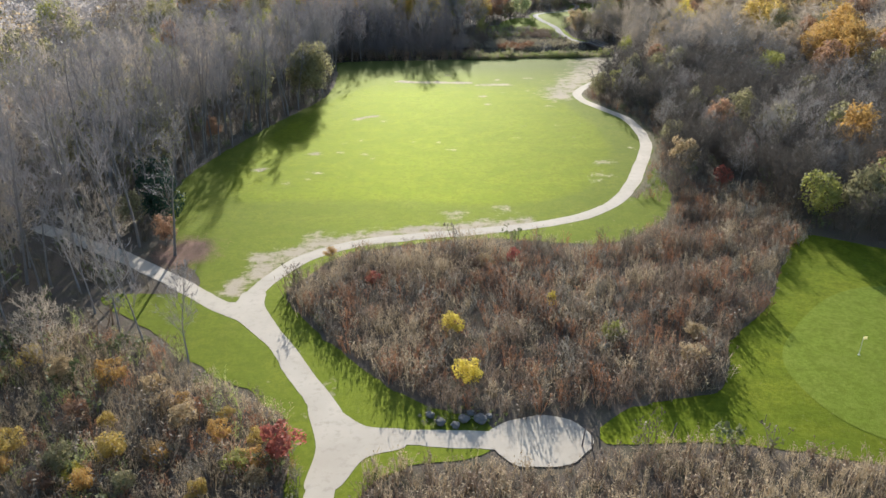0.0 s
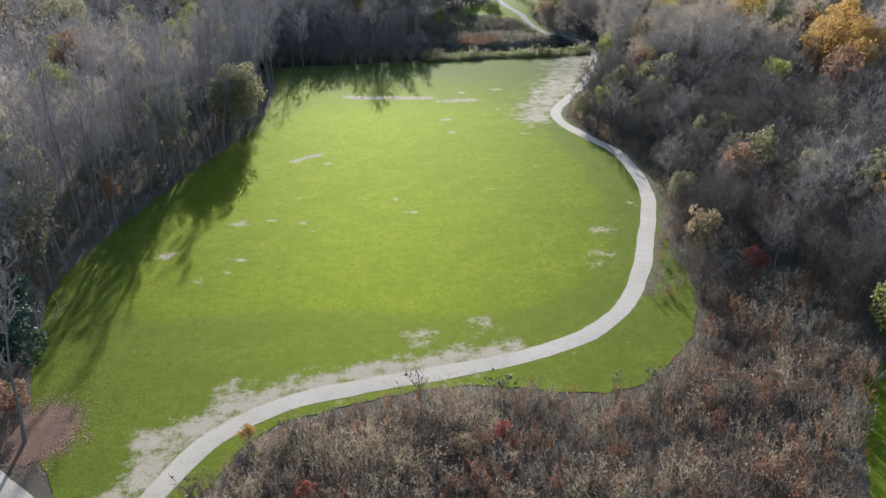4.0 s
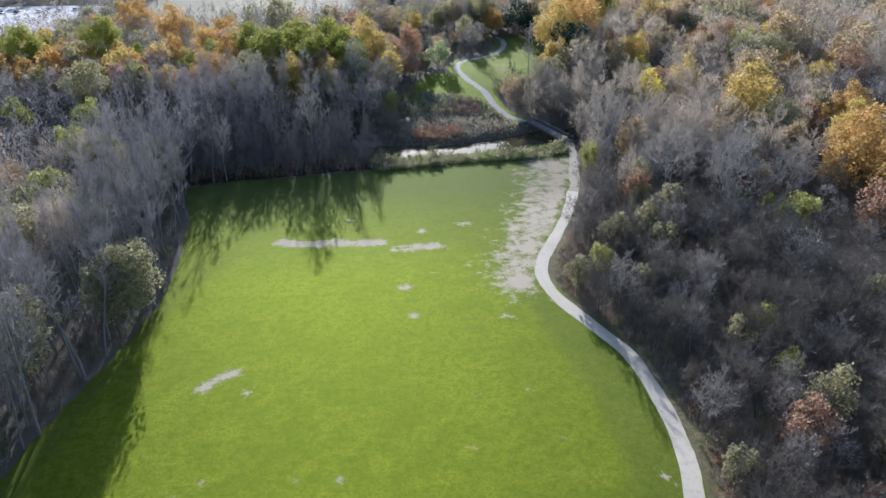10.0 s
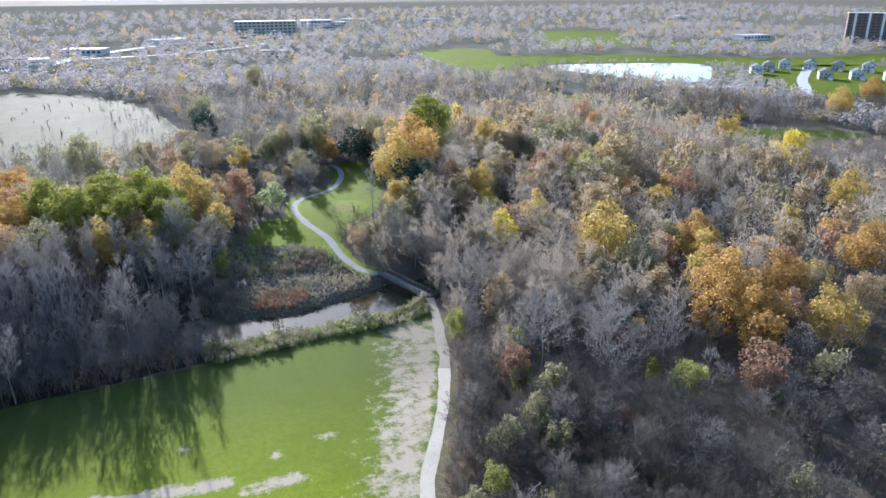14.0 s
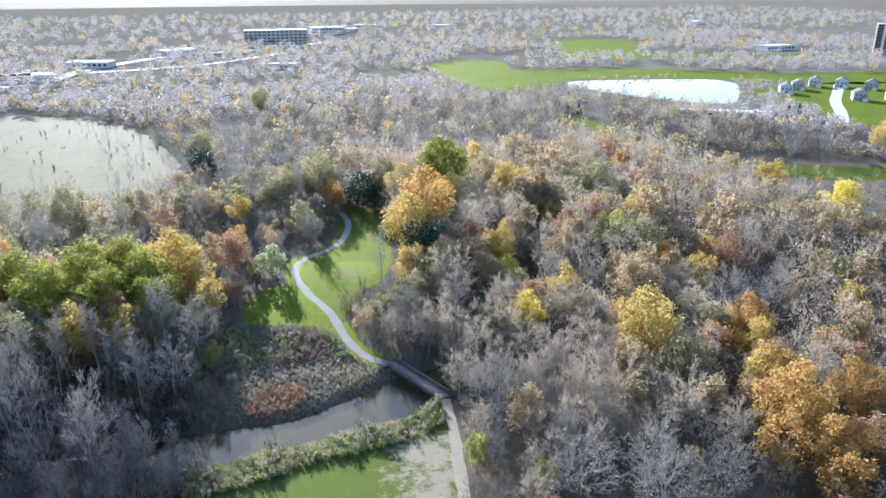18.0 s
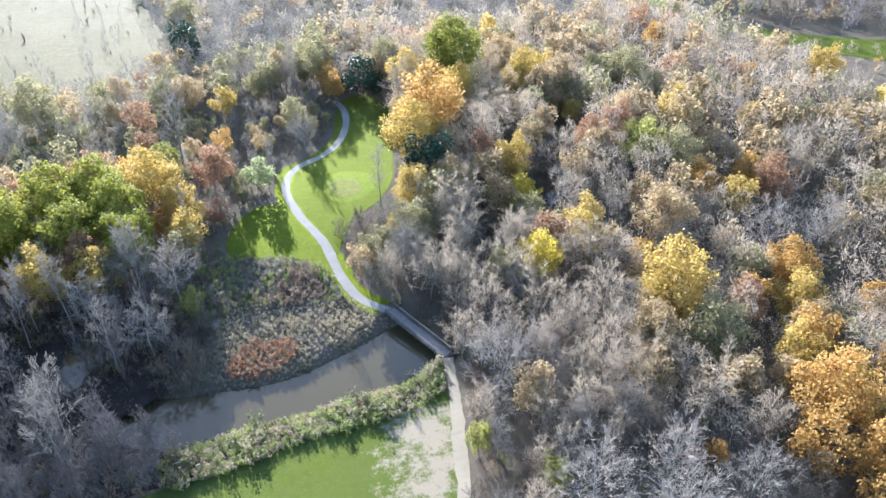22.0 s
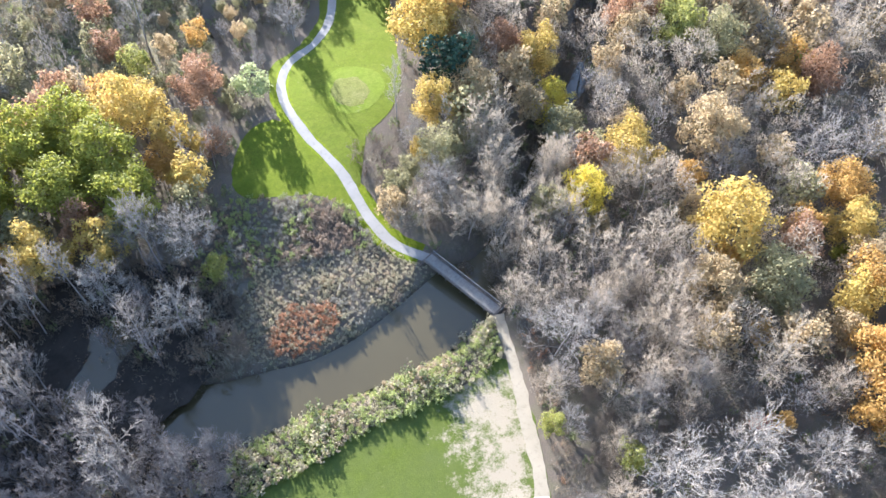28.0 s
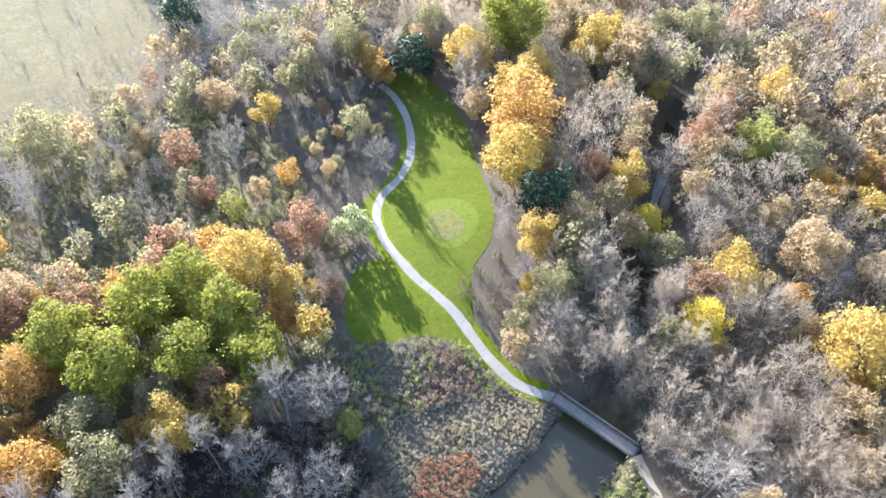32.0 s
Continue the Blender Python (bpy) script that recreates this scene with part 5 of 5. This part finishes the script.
# ---------------------------------------------------------------- brush, reeds and undergrowth
def shrub_pattern(seed, height, radius, stems, sprays, leafsize):
    """A clump of thin stems with sprays of small leaves or seed heads."""
    r = np.random.default_rng(seed)
    seg, pos, nrm = [], [], []
    for _ in range(stems):
        g, lean = r.uniform(0, 6.28), r.uniform(0.05, 0.5)
        p = np.array([r.normal(0, radius * 0.25), r.normal(0, radius * 0.25), 0])
        d = np.array([math.cos(g) * math.sin(lean), math.sin(g) * math.sin(lean), math.cos(lean)])
        e = p + d * height * r.uniform(0.6, 1.05)
        seg.append((*p, *e, 0.065))
        for _ in range(sprays):
            q = p + (e - p) * r.uniform(0.35, 1.0)
            t = turned(d, r.uniform(0.4, 1.1), r)
            seg.append((*q, *(q + t * height * r.uniform(0.12, 0.3)), 0.05))
            pos.append(q + t * height * 0.2 * r.uniform(0.3, 1))
            nrm.append(t + (0, 0, 0.8))
    w, g = slivers(seg)
    if leafsize:
        a, b = leaves(np.array(pos), np.array(nrm), leafsize)
        tri = np.concatenate([b[:, [0, 1, 2]], b[:, [0, 2, 3]]])
        return np.concatenate([w, a]), np.concatenate([g, tri + len(w)])
    return w, g


BRUSHES = [shrub_pattern(600 + i, 2.1, 1.0, 9, 5, 0.13) for i in range(4)]
LEAFY_BRUSH = [shrub_pattern(620 + i, 1.4, 1.1, 9, 7, 0.22) for i in range(4)]
REEDS = [shrub_pattern(640 + i, 1.8, 0.9, 11, 2, 0.14) for i in range(4)]


def cover(name, outline, patterns, step, mats, label, scale=1.0, gap=1.9, category="brush"):
    """Covers an outline with clumps, shared out in patches between a few materials."""
    lo, hi = outline.min(0) - 1, outline.max(0) + 1
    x, y = jitter(lo[0], hi[0], lo[1], hi[1], step, 0.5)
    ok = (inside(outline, x, y) | (away(outline, x, y) < 0.9)) & (away(ALL_PATHS, x, y) > gap)
    x, y = x[ok], y[ok]
    z = relief(x, y)
    cells = {}
    for a, b, c in zip(x, y, z):
        n = noise.noise((a * 0.09, b * 0.09, 7.0)) + rng.normal(0, 0.22)
        k = int(np.clip((n + 0.5) * len(mats), 0, len(mats) - 1))
        s = scale * rng.uniform(0.65, 1.25) * (1 + 0.5 * noise.noise((a * 0.16, b * 0.16, 1.0)))
        cells.setdefault(k, []).append((a, b, c - 0.05, s, s * rng.uniform(0.8, 1.2)))
    for k, rows in sorted(cells.items()):
        joined(name, rows, patterns, mats[k], label, category)


cover("brush", MID_BRUSH, BRUSHES, 0.95, [REED, UNDER, BRUSH, BRUSH, RUST, UNDER, BRUSH_GREY, REED], "dense brown dead brush and weeds", 1.0)
cover("reeds", LOW_BRUSH, REEDS, 0.9, [REED, BRUSH, REED], "tan dry reeds with fluffy heads", 1.0)
cover("brush", SW_BRUSH, BRUSHES, 1.1, [REED, BRUSH_GREY, BRUSH, REED, RUST, BRUSH_GREEN, REED], "mixed brown autumn brush under bare trees", 0.9)
cover("marsh_brush", MARSH, LEAFY_BRUSH, 0.8, [MARSH_WEED, REED, MARSH_WEED, MARSH_WEED, BRUSH_GREY], "dull olive and tan marsh weeds", 0.62)
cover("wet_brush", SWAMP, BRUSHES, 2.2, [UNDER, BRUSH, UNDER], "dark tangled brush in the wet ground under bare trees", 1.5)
cover("rusty_brush", spline([(21, 277.6), (24, 274.6), (29, 274.6), (33.5, 278.5), (30.5, 282), (26, 283.2)], 0.5, True), LEAFY_BRUSH, 0.9, [RUST], "rusty red brown brush beside the stream", 0.85)
cover("thicket", THICKET, LEAFY_BRUSH, 2.6, [BRUSH_GREEN, MARSH_WEED, BRUSH_GREY, REED], "pale straggling thicket in rough grass", 1.2)
cover("dark_brush", NORTH_BRUSH, LEAFY_BRUSH, 1.1, [BRUSH_GREY, BRUSH_GREEN, BRUSH], "dark tangled brush beside the marsh", 0.95)
cx_, cy_ = jitter(64, 145, 272, 352, 1.7, 0.5)
ok = (away(creek, cx_, cy_) < 4.5) & ~inside(STREAM, cx_, cy_) & (away(NORTH_PATH, cx_, cy_) > 2.5)
joined("dark_brush", [(a, b, float(rise(b)) - 0.6, c, c) for a, b, c in zip(cx_[ok], cy_[ok], rng.uniform(0.7, 1.5, ok.sum()))], BRUSHES, UNDER, "dark brush along the narrow creek", "brush")
cover("dark_brush", spline([(7, 277), (12, 275), (18, 274.6), (18.5, 286), (17, 293), (23, 296), (14, 300), (8, 290)], 0.8, True), BRUSHES, 1.1, [UNDER, BRUSH_GREY, UNDER], "dark tangled brush beside the marsh", 0.9)
cover("bank_bushes", BANK, LEAFY_BRUSH, 2.6, [BRUSH_GREEN, MARSH_WEED, UNDER_GREEN], "taller green bushes along the stream bank", 1.5)
cover("bank_weeds", BANK, LEAFY_BRUSH, 0.85, [BRUSH_GREEN, MARSH_WEED, BRUSH_GREEN, BRUSH_GREEN, REED], "green weeds along the stream bank", 0.95)
fall = rng.normal(0, 1, (4200, 2)) * (1.7, 2.1) + (-36.3, 90)
fall = fall[away(ALL_PATHS, fall[:, 0], fall[:, 1]) > 1.6]
joined("fallen_leaves", [(a, b, 0.07, c, c) for (a, b), c in zip(fall, rng.uniform(.7, 1.4, len(fall)))], [leaves(np.array([[0, 0, 0.02], [.3, .2, .02], [-.2, .3, .02]]), np.array([[0, 0, 4], [0, 0, 4], [0, 0, 4.0]]), 0.12)], FALLEN, "pinkish fallen leaves lying on the grass", "fallen leaves")
east_edge = MAIN_PATH[(MAIN_PATH[:, 1] > 112) & (MAIN_PATH[:, 1] < 263)][::3]
east_out = np.column_stack([np.gradient(east_edge[:, 1]), -np.gradient(east_edge[:, 0])]) / np.linalg.norm(np.gradient(east_edge, axis=0), axis=1)[:, None]
cover("brush", np.concatenate([east_edge + 2.6 * east_out, (east_edge + 6.0 * east_out)[::-1]]), BRUSHES, 1.15, [BRUSH, REED, BRUSH, RUST, BRUSH_GREY], "brown dead brush between the path and the woods", 0.75, 2.3)
west_edge = spline([(-49, 116), (-48.5, 126), (-46, 140), (-41.5, 160), (-34, 190), (-35, 225), (-38, 246)], 2)
cover("brush", np.concatenate([west_edge, (west_edge - (9, 0))[::-1]]), BRUSHES, 1.6, [UNDER, BRUSH_GREY, UNDER], "dark brush at the foot of the bare woods", 0.8)
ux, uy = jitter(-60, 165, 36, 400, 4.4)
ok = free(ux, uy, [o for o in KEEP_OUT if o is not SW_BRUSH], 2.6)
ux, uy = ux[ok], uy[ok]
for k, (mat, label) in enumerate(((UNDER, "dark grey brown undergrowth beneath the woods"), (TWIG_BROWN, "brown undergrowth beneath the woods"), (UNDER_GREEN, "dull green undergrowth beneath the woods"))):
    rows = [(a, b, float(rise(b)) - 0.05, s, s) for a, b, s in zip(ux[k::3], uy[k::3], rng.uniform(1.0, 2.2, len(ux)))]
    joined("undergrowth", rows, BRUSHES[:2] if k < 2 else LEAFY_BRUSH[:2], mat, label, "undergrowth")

# ---------------------------------------------------------------- foot bridge
def footbridge(a, b, width=2.7, z0=0.15, z1=1.2):
    a, b = Vector((*a, z0)), Vector((*b, z1))
    d = b - a
    length, yaw = d.length, math.atan2(d.y, d.x)
    root = new("footbridge")
    root.matrix_basis = Matrix.Translation(a) @ Matrix.Rotation(yaw, 4, "Z") @ Matrix.Rotation(-math.asin(d.z / length), 4, "Y")
    tagged(root, "weathered timber footbridge with side railings over the stream", "bridge")
    for s in (-1, 1):
        part("beam", boxed(length / 2, s * width * 0.36, -0.33, length, 0.22, 0.5, 0.02), STEEL, root)
        part("curb", boxed(length / 2, s * (width / 2 - 0.08), 0.13, length, 0.14, 0.14, 0.02), TIMBER, root)
        for i, h in enumerate((0.45, 0.8, 1.15)):
            part("rail", boxed(length / 2, s * (width / 2 + 0.02), h, length, 0.06, 0.14, 0.01), TIMBER, root)
        part("top_rail", boxed(length / 2, s * (width / 2 + 0.02), 1.245, length, 0.17, 0.045, 0.01), PLANK, root)
        n = 10
        for i in range(n):
            part("post", boxed(0.1 + (length - 0.2) * i / (n - 1), s * (width / 2 + 0.10), 0.35, 0.11, 0.10, 1.75, 0.01), TIMBER, root)
    me = None
    n = int(length / 0.2)
    for i in range(n):
        if me is None:
            bm = boxed(0, 0, 0, 0.185, width, 0.06, 0.006)
            me = bpy.data.meshes.new("plank")
            bm.to_mesh(me)
            bm.free()
            me.materials.append(PLANK)
        child("plank", me, root, m=pose((i + 0.5) * length / n, rng.normal(0, 0.012), 0.03 + rng.normal(0, 0.003), 0, 0, rng.normal(0, 0.25)))
    for x, s in ((0.0, 1), (length, 1), (length, -1), (0.0, -1)):
        out = -1 if x == 0 else 1
        for k in range(5):
            part("wing_board", boxed(x + out * 0.15, s * (width / 2 + 1.3), -0.15 - 0.3 * k, 0.1, 2.6, 0.28, 0.01), TIMBER, root)
    for x in (-0.2, length + 0.2):
        part("abutment", boxed(x, 0, -1.2, 0.5, width + 0.4, 2.2, 0.04), TIMBER, root)
    return root


footbridge((63.4, 267.2), (56.0, 284.2))

# ---------------------------------------------------------------- distant roads, houses and buildings
ribbon("road", spline([(-420, 820), (-130, 871), (-73, 993), (13, 1131), (108, 1182), (260, 1300)], 10), 14, ROAD, "pale distant road", 5.25, 0.4, 0.2, "road").location.z = -5.0
ribbon("road", spline([(-300, 930), (-100, 960), (40, 1000), (160, 1130)], 10), 12, ROAD, "pale distant road", 5.25, 0.4, 0.2, "road").location.z = -5.0
ribbon("street", spline([(400, 462), (440, 500), (478, 539), (520, 575), (560, 610)], 5), 8, ROAD, "pale street between the distant houses", 0.2, 0.3, 0.05, "street")


def gable_house(x, y, turn, w, d, h, wall, roof, label):
    """A two-storey house with a gable roof, a garage wing and windows."""
    root = new("house")
    root.matrix_basis = pose(x, y, 5.0, 0, 0, turn)
    tagged(root, label, "house", group="houses by the pond")
    body = part("wall", boxed(0, 0, h / 2, w, d, h), wall, root)
    for px, py, pw, pd, ph, pz in ((0, 0, w, d, h * 0.45, h), (w * 0.32, -d * 0.62, w * 0.42, d * 0.5, h * 0.26, h * 0.5)):
        bm = bmesh.new()
        o = 0.5
        v = [bm.verts.new(c) for c in ((px - pw / 2 - o, py - pd / 2 - o, pz), (px + pw / 2 + o, py - pd / 2 - o, pz), (px + pw / 2 + o, py + pd / 2 + o, pz), (px - pw / 2 - o, py + pd / 2 + o, pz),
                                       (px, py - pd / 2 - o, pz + ph), (px, py + pd / 2 + o, pz + ph))]
        gb = bmesh.new()
        for f in ((0, 1, 4), (2, 3, 5)):
            gb.faces.new([gb.verts.new(v[i].co * 0.995) for i in f])
        part("gable", gb, wall, root)
        for f in ((1, 2, 5, 4), (3, 0, 4, 5), (0, 3, 2, 1)):
            bm.faces.new([v[i] for i in f])
        part("roof", bm, roof, root)
    part("garage", boxed(w * 0.32, -d * 0.62, h * 0.25, w * 0.4, d * 0.5, h * 0.5), wall, root)
    part("garage_door", boxed(w * 0.32, -d * 0.87 - 0.03, h * 0.19, w * 0.3, 0.08, h * 0.36), WHITE, root)
    for wx_ in (-0.3, 0.0, 0.3):
        for wz in (0.28, 0.72):
            for s in (-1, 1):
                if s < 0 and wz < 0.5 and wx_ > 0.1:
                    continue
                win = part("window", boxed(w * wx_, s * (d / 2 + 0.03), h * wz, 1.5, 0.1, 1.5), WHITE, root)
                part("pane", boxed(w * wx_, s * (d / 2 + 0.1), h * wz, 1.25, 0.06, 1.25), GLASS, win)
    return root


spots = [(477, 587, -38), (503, 600, -42), (531, 609, -45), (547, 596, -50), (560, 578, -55), (576, 561, -50), (590, 545, -48), (500, 538, -40), (522, 527, -42), (542, 513, -45)]
for i, (x, y, a) in enumerate(spots):
    gable_house(x, y, a, 9.5, 11, 6.0, (SIDING, SIDING_TAN)[i % 3 == 1], ROOF, "pale two-storey house with a grey gable roof")


def block(name, x, y, turn, w, d, h, floors, bays, wall, roof, label, z=5.0):
    """A flat-roofed building with rows of windows."""
    root = new(name)
    root.matrix_basis = pose(x, y, z, 0, 0, turn)
    tagged(root, label, "building")
    part("wall", boxed(0, 0, h / 2, w, d, h), wall, root)
    part("roof", boxed(0, 0, h + 0.3, w + 0.6, d + 0.6, 0.6), roof, root)
    for f in range(floors):
        for b in range(bays):
            me = part("window", boxed(-w / 2 + w * (b + 0.5) / bays, -d / 2 - 0.05, h * (f + 0.55) / floors, w / bays * 0.6, 0.2, h / floors * 0.45), GLASS, root)
    return root


tower = block("apartment_tower", 826, 772, -45, 46, 18, 38, 11, 9, DARK_BRICK, ROOF_PALE, "tall dark apartment tower beyond the woods")
for k in (-1, 0, 1):
    part("pier", boxed(k * 15.2, -9.3, 19, 2.6, 0.9, 39), WHITE, tower)
# Light siding here paints in the haze over the office wall
block("office_building", 165, 1260, -8, 90, 30, 22, 5, 14, SIDING_TAN, ROOF_PALE, "long grey office building in the distance")
block("dome_hall", 290, 1500, 0, 60, 40, 12, 2, 10, SIDING, ROOF_PALE, "pale broad hall in the distance")
block("shed", 128, 930, -20, 34, 20, 5, 1, 6, SIDING_TAN, ROOF, "low grey-roofed building beyond the woods")
block("shed", -140, 905, 10, 60, 26, 6, 1, 9, SIDING, ROOF_PALE, "low pale-roofed store beyond the meadow")
block("shed", -230, 960, 10, 70, 30, 7, 1, 9, SIDING, ROOF_PALE, "low pale-roofed store beyond the meadow")
block("shed", 352, 522, -35, 48, 9, 3.2, 1, 8, SIDING_TAN, ROOF_PALE, "low pale flat-roofed shed by the pond")
block("shed", 392, 500, -35, 36, 9, 3.2, 1, 6, SIDING_TAN, ROOF_PALE, "low pale flat-roofed shed by the pond")


for x, y, a in ((-69, 1025, -20), (-115, 908, 10), (23, 1155, 35), (336, 1547, 0), (409, 1677, -20), (558, 1604, 10), (1136, 1515, 35), (777, 909, 0)):
    block("shed", x, y, a, 46, 22, 6, 1, 8, SIDING, ROOF_PALE, "low pale-roofed building among distant trees")


# ---------------------------------------------------------------- small things
def golf_flag(x, y):
    root = new("golf_flag")
    root.matrix_basis = pose(x, y, 0.12, 0, 0, 20)
    tagged(root, "small pale golf flag on a thin pole", "flag")
    bm = bmesh.new()
    bmesh.ops.create_cone(bm, segments=8, radius1=0.03, radius2=0.02, depth=2.2, cap_ends=True, matrix=Matrix.Translation((0, 0, 1.1)))
    part("pole", bm, WHITE, root)
    bm = bmesh.new()
    rows = [[bm.verts.new((0.02 + 0.12 * i, 0.05 * math.sin(i * 1.3), 2.15 - 0.09 * j)) for i in range(6)] for j in range(5)]
    for j in range(4):
        for i in range(5):
            bm.faces.new((rows[j][i], rows[j][i + 1], rows[j + 1][i + 1], rows[j + 1][i]))
    bmesh.ops.solidify(bm, geom=bm.faces[:], thickness=0.01)
    part("cloth", bm, LEAF_CLOTH, root, "pale yellow cloth")
    bm = bmesh.new()
    bmesh.ops.create_cone(bm, segments=14, radius1=0.1, radius2=0.1, depth=0.04, cap_ends=True)
    part("cup", bm, WHITE, root)


LEAF_CLOTH = plain("pale_cloth", (0.78, 0.74, 0.5), (0.7, 0.66, 0.42), 3.0, 0.8)
golf_flag(43.2, 63.2)


def boulder(x, y, s):
    bm = bmesh.new()
    bmesh.ops.create_icosphere(bm, subdivisions=3, radius=s)
    for v in bm.verts:
        v.co *= 1 + 0.35 * noise.noise(v.co * (1.3 / s) + Vector((x, y, 0)))
        v.co.z *= 0.65
    ob = part("boulder", bm, ROCK, None)
    ob.matrix_basis = pose(x, y, 0.1 + s * 0.3, 0, 0, x * 40)
    tagged(ob, "grey weathered boulder in weeds beside the path", "rock", group="boulders by the path")


for x, y, s in ((-0.4, 52.2, .45), (0.9, 51.8, .4), (1.7, 52.6, .55), (3.2, 52.5, .6), (4.0, 53.0, .35), (-1.4, 53.3, .4), (2.4, 53.5, .4)):
    boulder(x, y, s)


def stake(x, y, h, lean, turn):
    bm = bmesh.new()
    bmesh.ops.create_cone(bm, segments=7, radius1=0.07, radius2=0.05, depth=h, cap_ends=True, matrix=Matrix.Translation((0, 0, h / 2 - 0.15)))
    for v in bm.verts:
        v.co.x += 0.02 * math.sin(v.co.z * 3)
    ob = part("wooden_stake", bm, TIMBER, None)
    ob.matrix_basis = pose(x, y, 0.05, lean, 0, turn)
    tagged(ob, "thin dark leaning wooden stake beside the gravel pad", "stake", group="stakes by the gravel pad")


for row in ((11.8, 49.0, 2.4, 8, 10), (12.6, 48.6, 2.0, -6, 60), (13.3, 48.9, 2.6, 12, 200), (19.8, 50.2, 1.6, 20, 120)):
    stake(*row)

# patches of weeds round the boulders
cover("weeds", spline([(-2, 53.2), (0, 51.8), (3, 52), (5, 53.4), (2, 54.2)], 0.4, True), LEAFY_BRUSH, 0.9, [BRUSH_GREEN, BRUSH_GREY], "dark green weeds among boulders", 0.35, 1.5, "weeds")

# thin bare saplings along the meadow's edge
kx, ky = jitter(-100, 16, 426, 680, 9.0, 0.5)
ok = inside(MEADOW, kx, ky) & (away(MEADOW, kx, ky) < 34) & (rng.uniform(size=len(kx)) < 0.4) & (kx > -60)
joined("saplings", [(a, b, 5.0, c, c * 1.2) for a, b, c in zip(kx[ok], ky[ok], rng.uniform(0.35, 0.8, ok.sum()))], LOW["slim"], TWIG, "thin bare saplings scattered in the meadow grass", "saplings")

# dark stalks standing in the meadow
mx, my = jitter(-100, 10, 426, 640, 7.0, 0.5)
ok = inside(MEADOW, mx, my) & (rng.uniform(size=len(mx)) < 0.13)
joined("dead_stalks", [(a, b, 5.0, s, s * 1.3) for a, b, s in zip(mx[ok], my[ok], rng.uniform(0.7, 1.6, ok.sum()))], [shrub_pattern(700 + i, 1.8, 0.5, 9, 3, 0.2) for i in range(2)], BARK_DARK, "scattered dark dead stalks in the meadow", "dead stalks")


def car(x, y, turn, paint, words):
    """A parked car: lower body, cabin, glass and four wheels."""
    root = new("car")
    root.matrix_basis = pose(x, y, 5.15, 0, 0, turn)
    tagged(root, words + " car parked on the pale tarmac", "car", group="cars in the car park")
    part("body", boxed(0, 0, 0.62, 4.4, 1.75, 0.6, 0.12), paint, root)
    bm = boxed(-0.2, 0, 1.15, 2.4, 1.55, 0.55)
    for v in bm.verts:
        if v.co.z > 1.2:
            v.co.x = -0.2 + (v.co.x + 0.2) * 0.7
            v.co.y *= 0.86
    part("cabin", bm, GLASS, root)
    part("roof", boxed(-0.2, 0, 1.45, 1.7, 1.34, 0.05, 0.02), paint, root)
    for sx in (-1.35, 1.35):
        for sy in (-0.85, 0.85):
            bm = bmesh.new()
            bmesh.ops.create_cone(bm, segments=14, radius1=0.33, radius2=0.33, depth=0.22, cap_ends=True, matrix=Matrix.Translation((sx, sy, 0.33)) @ Matrix.Rotation(math.pi / 2, 4, "X"))
            part("wheel", bm, TIMBER, root)


PAINTS = [(WHITE, "white"), (plain("silver_paint", (0.5, 0.5, 0.52), (0.45, 0.45, 0.47), 1, 0.35, 0.6), "silver"), (plain("blue_paint", (0.05, 0.09, 0.2), (0.04, 0.07, 0.16), 1, 0.3), "dark blue"), (plain("black_paint", (0.02, 0.02, 0.02), (0.03, 0.03, 0.03), 1, 0.3), "black")]
for i, (x, y) in enumerate(((-190, 500), (-184, 500), (-178, 501), (-171, 502), (-160, 503), (-150, 505), (-160, 452), (-153, 447), (-150, 440), (-143, 508))):
    car(x, y, 80 + 7 * (i % 3), *PAINTS[i % 4])
